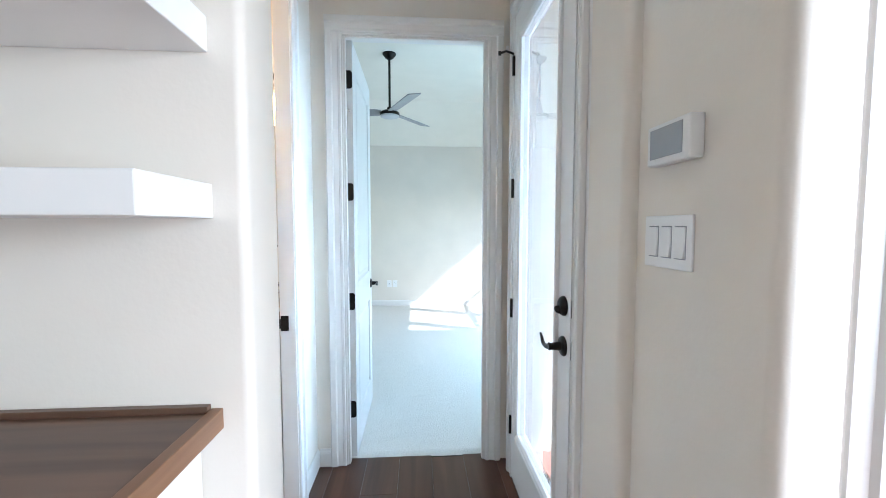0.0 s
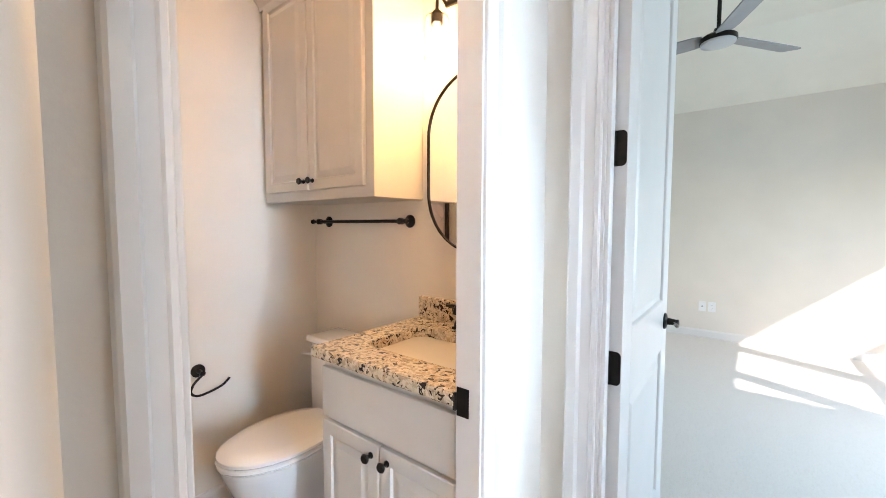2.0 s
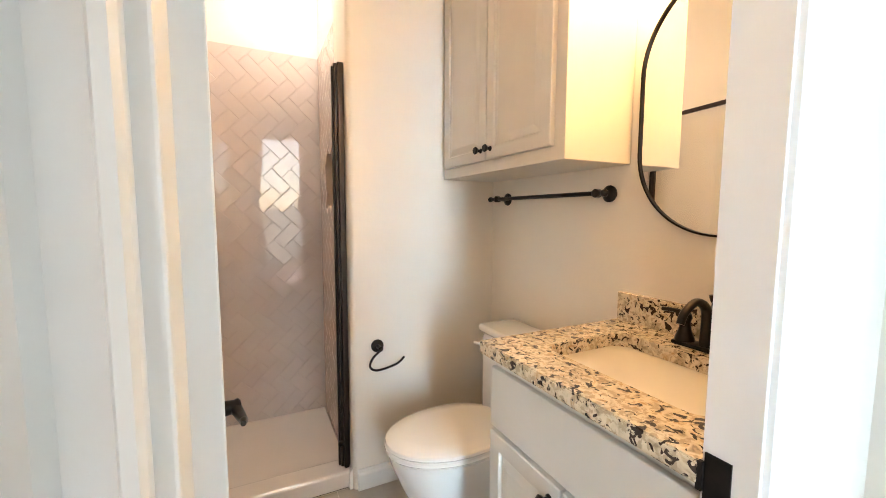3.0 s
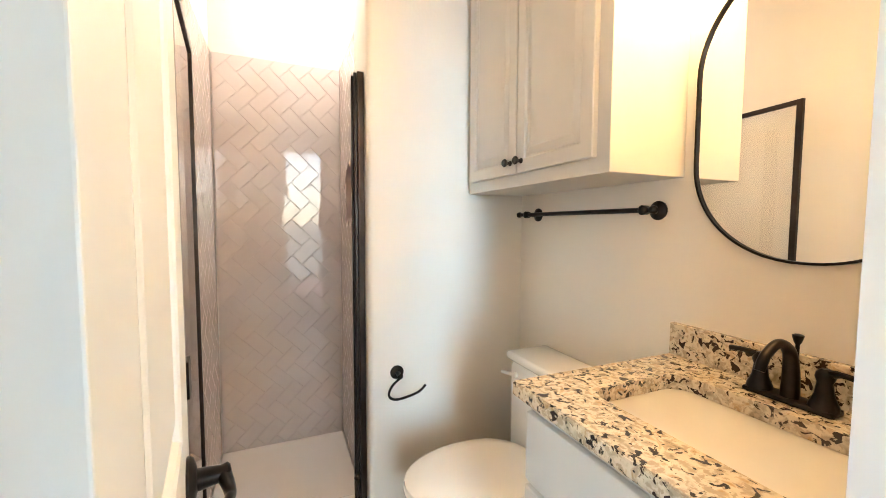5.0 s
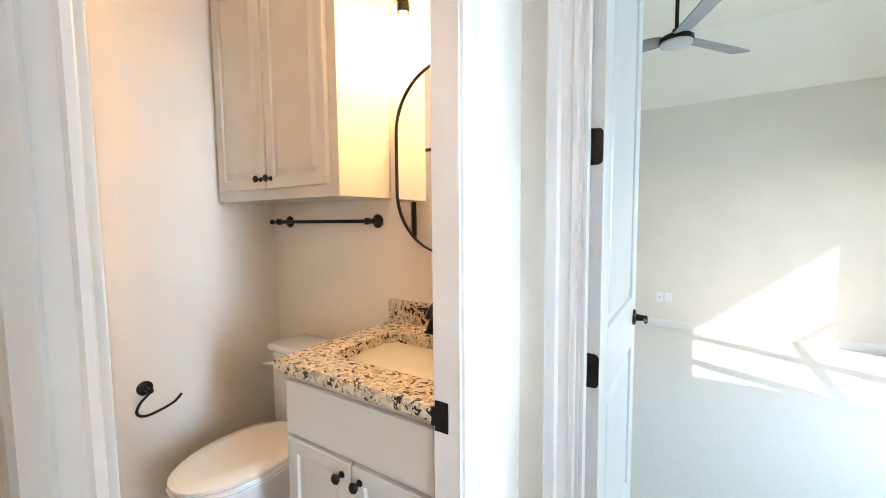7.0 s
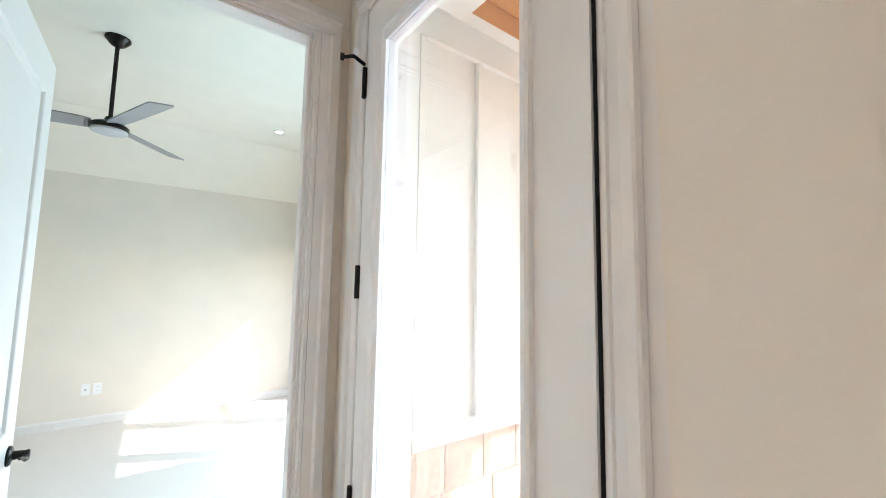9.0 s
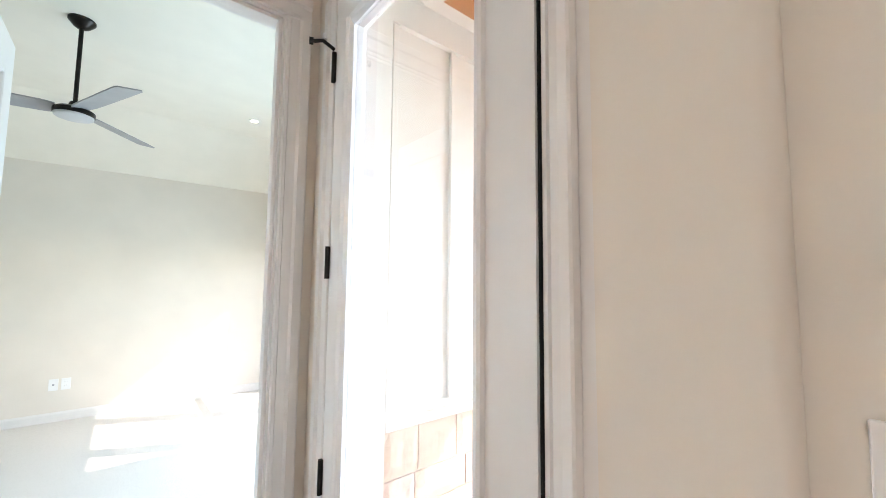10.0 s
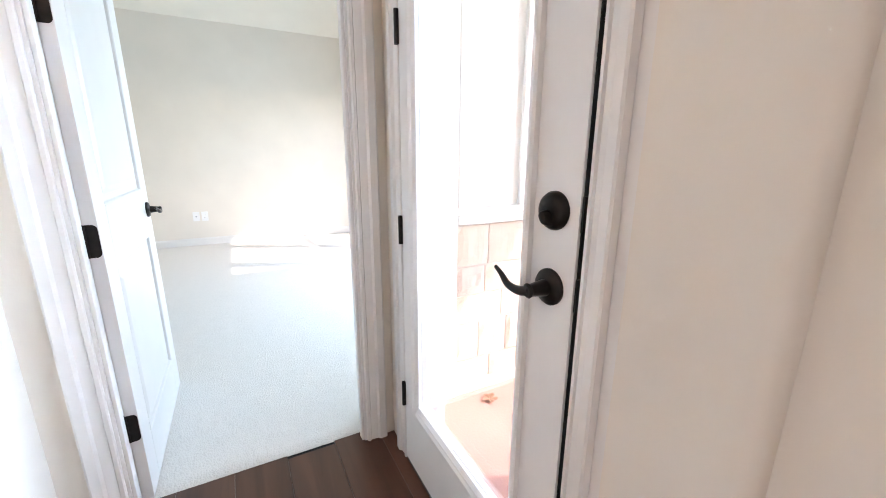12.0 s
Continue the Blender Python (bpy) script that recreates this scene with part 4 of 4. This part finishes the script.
dirv = Vector((0.575, 0.058, 0)).normalized()


def slab_along(u0, u1, z0, z1, t, bev=0.002):
    bm = box(bmesh.new(), u0, -t / 2, z0, u1, t / 2, z1, bev)
    a = math.atan2(dirv.y, dirv.x)
    bmesh.ops.transform(bm, matrix=Matrix.Translation((-1.998, 1.072, 0)) @ Matrix.Rotation(a, 4, "Z"), verts=bm.verts)
    return bm


part("frame_stile", slab_along(0.0, 0.02, 0.10, 1.965, 0.018), BRONZE, sd)
part("frame_stile", slab_along(0.548, 0.575, 0.10, 1.965, 0.020), BRONZE, sd)
part("frame_rail", slab_along(0.02, 0.548, 1.940, 1.965, 0.018), BRONZE, sd)
part("frame_rail", slab_along(0.02, 0.548, 0.10, 0.13, 0.018), BRONZE, sd)
g2 = part("pane", slab_along(0.02, 0.548, 0.13, 1.940, 0.005, 0), GLASS, sd)
g2.visible_shadow = False
hd = part("pull_handle", slab_along(0.515, 0.572, 0.895, 0.99, 0.032), BLACK, sd, "dark bronze pull plate")

# ---------------------------------------------------------------- patio outside
struct("ground", boxes((0.8, -400, -0.30, 400, 2.3, -0.16), (-400, -400, -0.30, 0.8, -3.6, -0.16), (2.4, 2.3, -0.30, 400, 400, -0.16)), GRASS, "dry lawn reaching to the horizon", "lawn")
struct("patio_slab", boxes((0.861, -1.2, -0.2, 4.2, 2.441, 0.002), bevel=0.006), PATIO, "pink stained concrete patio slab", "patio")
pl = empty("patio_wall", (0, 0.079, 0), "white board-and-batten wall above a limestone base", "wall", kind="structure")
part("siding", boxes((0.80, 2.385, -0.2, 2.42, 2.462, 3.3)), SIDING, pl)
part("stone_backing", boxes((1.07, 2.363, -0.2, 2.46, 2.3845, 0.872)), MORTAR, pl)
part("corner_board", boxes((0.80, 2.335, -0.02, 1.068, 2.384, 3.0)), SIDING, pl)
part("ledge", boxes((1.069, 2.325, 0.873, 2.48, 2.384, 0.918), bevel=0.006), SIDING, pl)
part("band", boxes((1.069, 2.352, 0.9185, 2.46, 2.384, 0.948)), SIDING, pl)
part("frieze", boxes((1.069, 2.352, 2.76, 2.46, 2.384, 2.93)), SIDING, pl)
for x in (1.105, 1.471, 1.837, 2.203):
    part("batten", boxes((x - 0.015, 2.362, 0.949, x + 0.015, 2.3845, 2.759), bevel=0.002), SIDING, pl)
bm = bmesh.new()
for i in range(33):
    y = 2.33 - i * 0.11
    box(bm, 1.25, y - 0.106, 2.90, 3.7, y, 2.92, 0.003, 1)
struct("patio_ceiling", bm, SOFFIT, "orange cedar boards under the patio roof", "ceiling")
# Last box: unseen roof piece, added to cut off sun on the bedroom floor.
struct("patio_beam", boxes((0.80, -1.3, 2.84, 1.249, 2.33, 3.2), (3.7, -1.3, 2.84, 3.85, 2.43, 3.2), (1.249, -1.3, 2.922, 3.7, 2.43, 3.0), (2.60, 2.431, 2.90, 4.6, 3.42, 3.2)), SIDING, "white boxed beam round the patio roof, plus an added unseen sun-blocking piece", "beam")
struct("house_wall_outside", boxes((0.816, 0.721, -0.2, 0.86, 1.204, 3.0), (0.801, 2.106, -0.2, 0.84, 2.33, 3.0)), SIDING, "white outside wall beside the glass door", "wall")
bm = bmesh.new()
rnd = random.Random(3)
pts = []
for k in range(22):
    a = 2 * math.pi * k / 22
    r = 0.038 * (0.45 + 0.55 * abs(math.sin(2.5 * a)) + 0.1 * rnd.random())
    pts.append((1.172 + r * math.cos(a), 2.245 + r * math.sin(a), 0.008 + 0.008 * abs(math.sin(3 * a))))
rows = [[bm.verts.new((x, y, z + d)) for x, y, z in pts] for d in (0.0, 0.0015)]
c0, c1 = bm.verts.new((1.172, 2.245, 0.006)), bm.verts.new((1.172, 2.245, 0.0075))
for i in range(22):
    j = (i + 1) % 22
    bm.faces.new((rows[0][i], rows[0][j], c0))
    bm.faces.new((rows[1][j], rows[1][i], c1))
    bm.faces.new((rows[0][j], rows[0][i], rows[1][i], rows[1][j]))
thing("dry_leaf", bm, LEAF, "curled brown dry leaf on the patio", "leaf")

# ---------------------------------------------------------------- pieces of floors and walls, last
wf = tagged(new("floor_wood"), "dark brown stained wooden floor", "floor", kind="structure")


def plank_mesh(w, l):
    return mesh_of("plank", box(bmesh.new(), 0, 0, -0.012, w - 0.0008, l - 0.0008, 0, 0.0006, 1), FLOORW)


pm = plank_mesh(0.19, 1.45)
rnd = random.Random(5)
for i in range(34):
    x = -3.2 + i * 0.19
    y1 = 2.318 if -0.56 < x < 0.5 else (2.318 if 0.4 < x < 0.62 else (0.98 if x < 0 else 0.62))
    y = -3.5 - (0.62 if i % 2 else 0.0) - 0.31 * (i % 3)
    while y < y1 - 0.02:
        o = new("plank", pm if y + 1.45 <= y1 else mesh_of("plank", box(bmesh.new(), 0, 0, -0.012, 0.1892, y1 - y, 0, 0.0006, 1), FLOORW))
        o.parent, o.location = wf, (x, y, 0)
        y += 1.45
bf = tagged(new("floor_bath"), "beige tiled bathroom floor", "floor", kind="structure")
part("grout_bed", boxes((-1.97, 1.03, -0.012, -0.50, 2.46, -0.003)), GROUT, bf)
bt = mesh_of("tile", box(bmesh.new(), 0, 0, -0.003, 0.297, 0.297, 0.0, 0.001, 1), BTILE)
for i in range(5):
    for j in range(5):
        x, y = -1.96 + 0.3 * i, 1.03 + 0.3 * j
        if x + 0.3 > -0.49 or y + 0.3 > 2.56:
            continue
        o = new("tile", bt)
        o.parent, o.location = bf, (x, y, 0)


def clip(poly, lo, hi, axis):
    """Cuts a convex outline to lo..hi along one axis."""
    for bound, keep in ((lo, 1), (hi, -1)):
        out = []
        for i, p in enumerate(poly):
            q = poly[(i + 1) % len(poly)]
            dp, dq = (p[axis] - bound) * keep, (q[axis] - bound) * keep
            if dp >= 0:
                out.append(p)
            if dp * dq < 0:
                f = dp / (dp - dq)
                out.append((p[0] + f * (q[0] - p[0]), p[1] + f * (q[1] - p[1])))
        poly = out
        if not poly:
            break
    return poly


def herringbone(parent, u0, u1, v0, v1, place, w=0.075, skip=None):
    """Glazed tiles laid at 45 degrees; place(u, v, d) gives the point in the room."""
    g, c = 0.0016, math.sqrt(0.5)
    rn = random.Random(11)
    n = int(3.2 / w)
    for a in range(-n, n):
        for b in range(-n, n):
            k = (a + b) % 4
            if k == 0:
                q = [(a, b), (a + 2, b), (a + 2, b + 1), (a, b + 1)]
            elif k == 2:
                q = [(a, b), (a + 1, b), (a + 1, b + 2), (a, b + 2)]
            else:
                continue
            xs, ys = [p[0] * w for p in q], [p[1] * w for p in q]
            q = [(min(xs) + g, min(ys) + g), (max(xs) - g, min(ys) + g), (max(xs) - g, max(ys) - g), (min(xs) + g, max(ys) - g)]
            q = [((x - y) * c + (u0 + u1) / 2, (x + y) * c + 1.1) for x, y in q]
            if max(p[0] for p in q) < u0 or min(p[0] for p in q) > u1 or max(p[1] for p in q) < v0 or min(p[1] for p in q) > v1:
                continue
            q = clip(clip(q, u0, u1, 0), v0, v1, 1)
            if len(q) < 3:
                continue
            cu, cv = sum(p[0] for p in q) / len(q), sum(p[1] for p in q) / len(q)
            if skip and skip(cu, cv):
                continue
            tu, tv = rn.uniform(-0.010, 0.010), rn.uniform(-0.010, 0.010)
            lift = lambda p: 0.0050 + tu * (p[0] - cu) + tv * (p[1] - cv)
            ins = [(cu + (p[0] - cu) * 0.975, cv + (p[1] - cv) * 0.975) for p in q]
            bm = bmesh.new()
            loft(bm, [[place(*p, 0.0) for p in q], [place(*p, lift(p) - 0.001) for p in q], [place(*p, lift(p)) for p in ins]])
            part("tile", bm, TILE, parent)


sb = tagged(new("shower_tiles"), "pinkish beige glazed herringbone tile on the shower back wall", "wall tile", kind="structure")
part("grout", boxes((-2.7599, 1.04, 0.03, -2.754, 1.709, 2.25)), TGROUT, sb)
herringbone(sb, 1.045, 1.700, 0.04, 2.25, lambda u, v, d: (-2.754 + d, u, v))
ss = tagged(new("shower_side_tiles"), "pinkish beige glazed herringbone tile on the shower side wall", "wall tile", kind="structure")
herringbone(ss, -2.745, -2.06, 0.04, 2.25, lambda u, v, d: (u, 1.7095 - d, v), skip=lambda u, v: NX0 < u < NX1 and NZ0 < v < NZ1)
sl = tagged(new("shower_tiles_near"), "pinkish beige glazed tile on the near shower wall", "wall tile", kind="structure")
herringbone(sl, -2.745, -2.06, 0.04, 2.25, lambda u, v, d: (u, 1.032 + d, v))

rnd = random.Random(21)
z = -0.02
while z < 0.86:
    h = min(rnd.choice((0.12, 0.155, 0.19, 0.21)), 0.868 - z)
    x = 1.072
    while x < 2.45:
        w = min(rnd.uniform(0.13, 0.34), 2.46 - x)
        if w > 0.04:
            d = rnd.uniform(0.008, 0.018)
            bm = bmesh.new()
            nu, nv = 6, 4
            rows = []
            for j in range(nv + 1):
                row = []
                for i in range(nu + 1):
                    px, pz = x + 0.004 + (w - 0.008) * i / nu, z + 0.004 + (h - 0.008) * j / nv
                    rim = i in (0, nu) or j in (0, nv)
                    rough = noise.noise((px * 22, pz * 22, d * 300))
                    py = 2.3625 - (0.45 * d if rim else d + 0.007 * rough)
                    row.append(bm.verts.new((px + (0.003 * rough if rim else 0), py, pz + (0.003 * noise.noise((pz * 31, px * 31, 4.0)) if rim else 0))))
                rows.append(row)
            for j in range(nv):
                for i in range(nu):
                    bm.faces.new((rows[j][i], rows[j][i + 1], rows[j + 1][i + 1], rows[j + 1][i]))
            loop = rows[0] + [r[-1] for r in rows[1:]] + rows[-1][-2::-1] + [r[0] for r in rows[-2:0:-1]]
            back = [bm.verts.new((v.co.x, 2.3628, v.co.z)) for v in loop]
            for i in range(len(loop)):
                j = (i + 1) % len(loop)
                bm.faces.new((loop[j], loop[i], back[i], back[j]))
            bm.faces.new(back)
            part("stone", bm, STONE, pl)
        x += w
    z += h
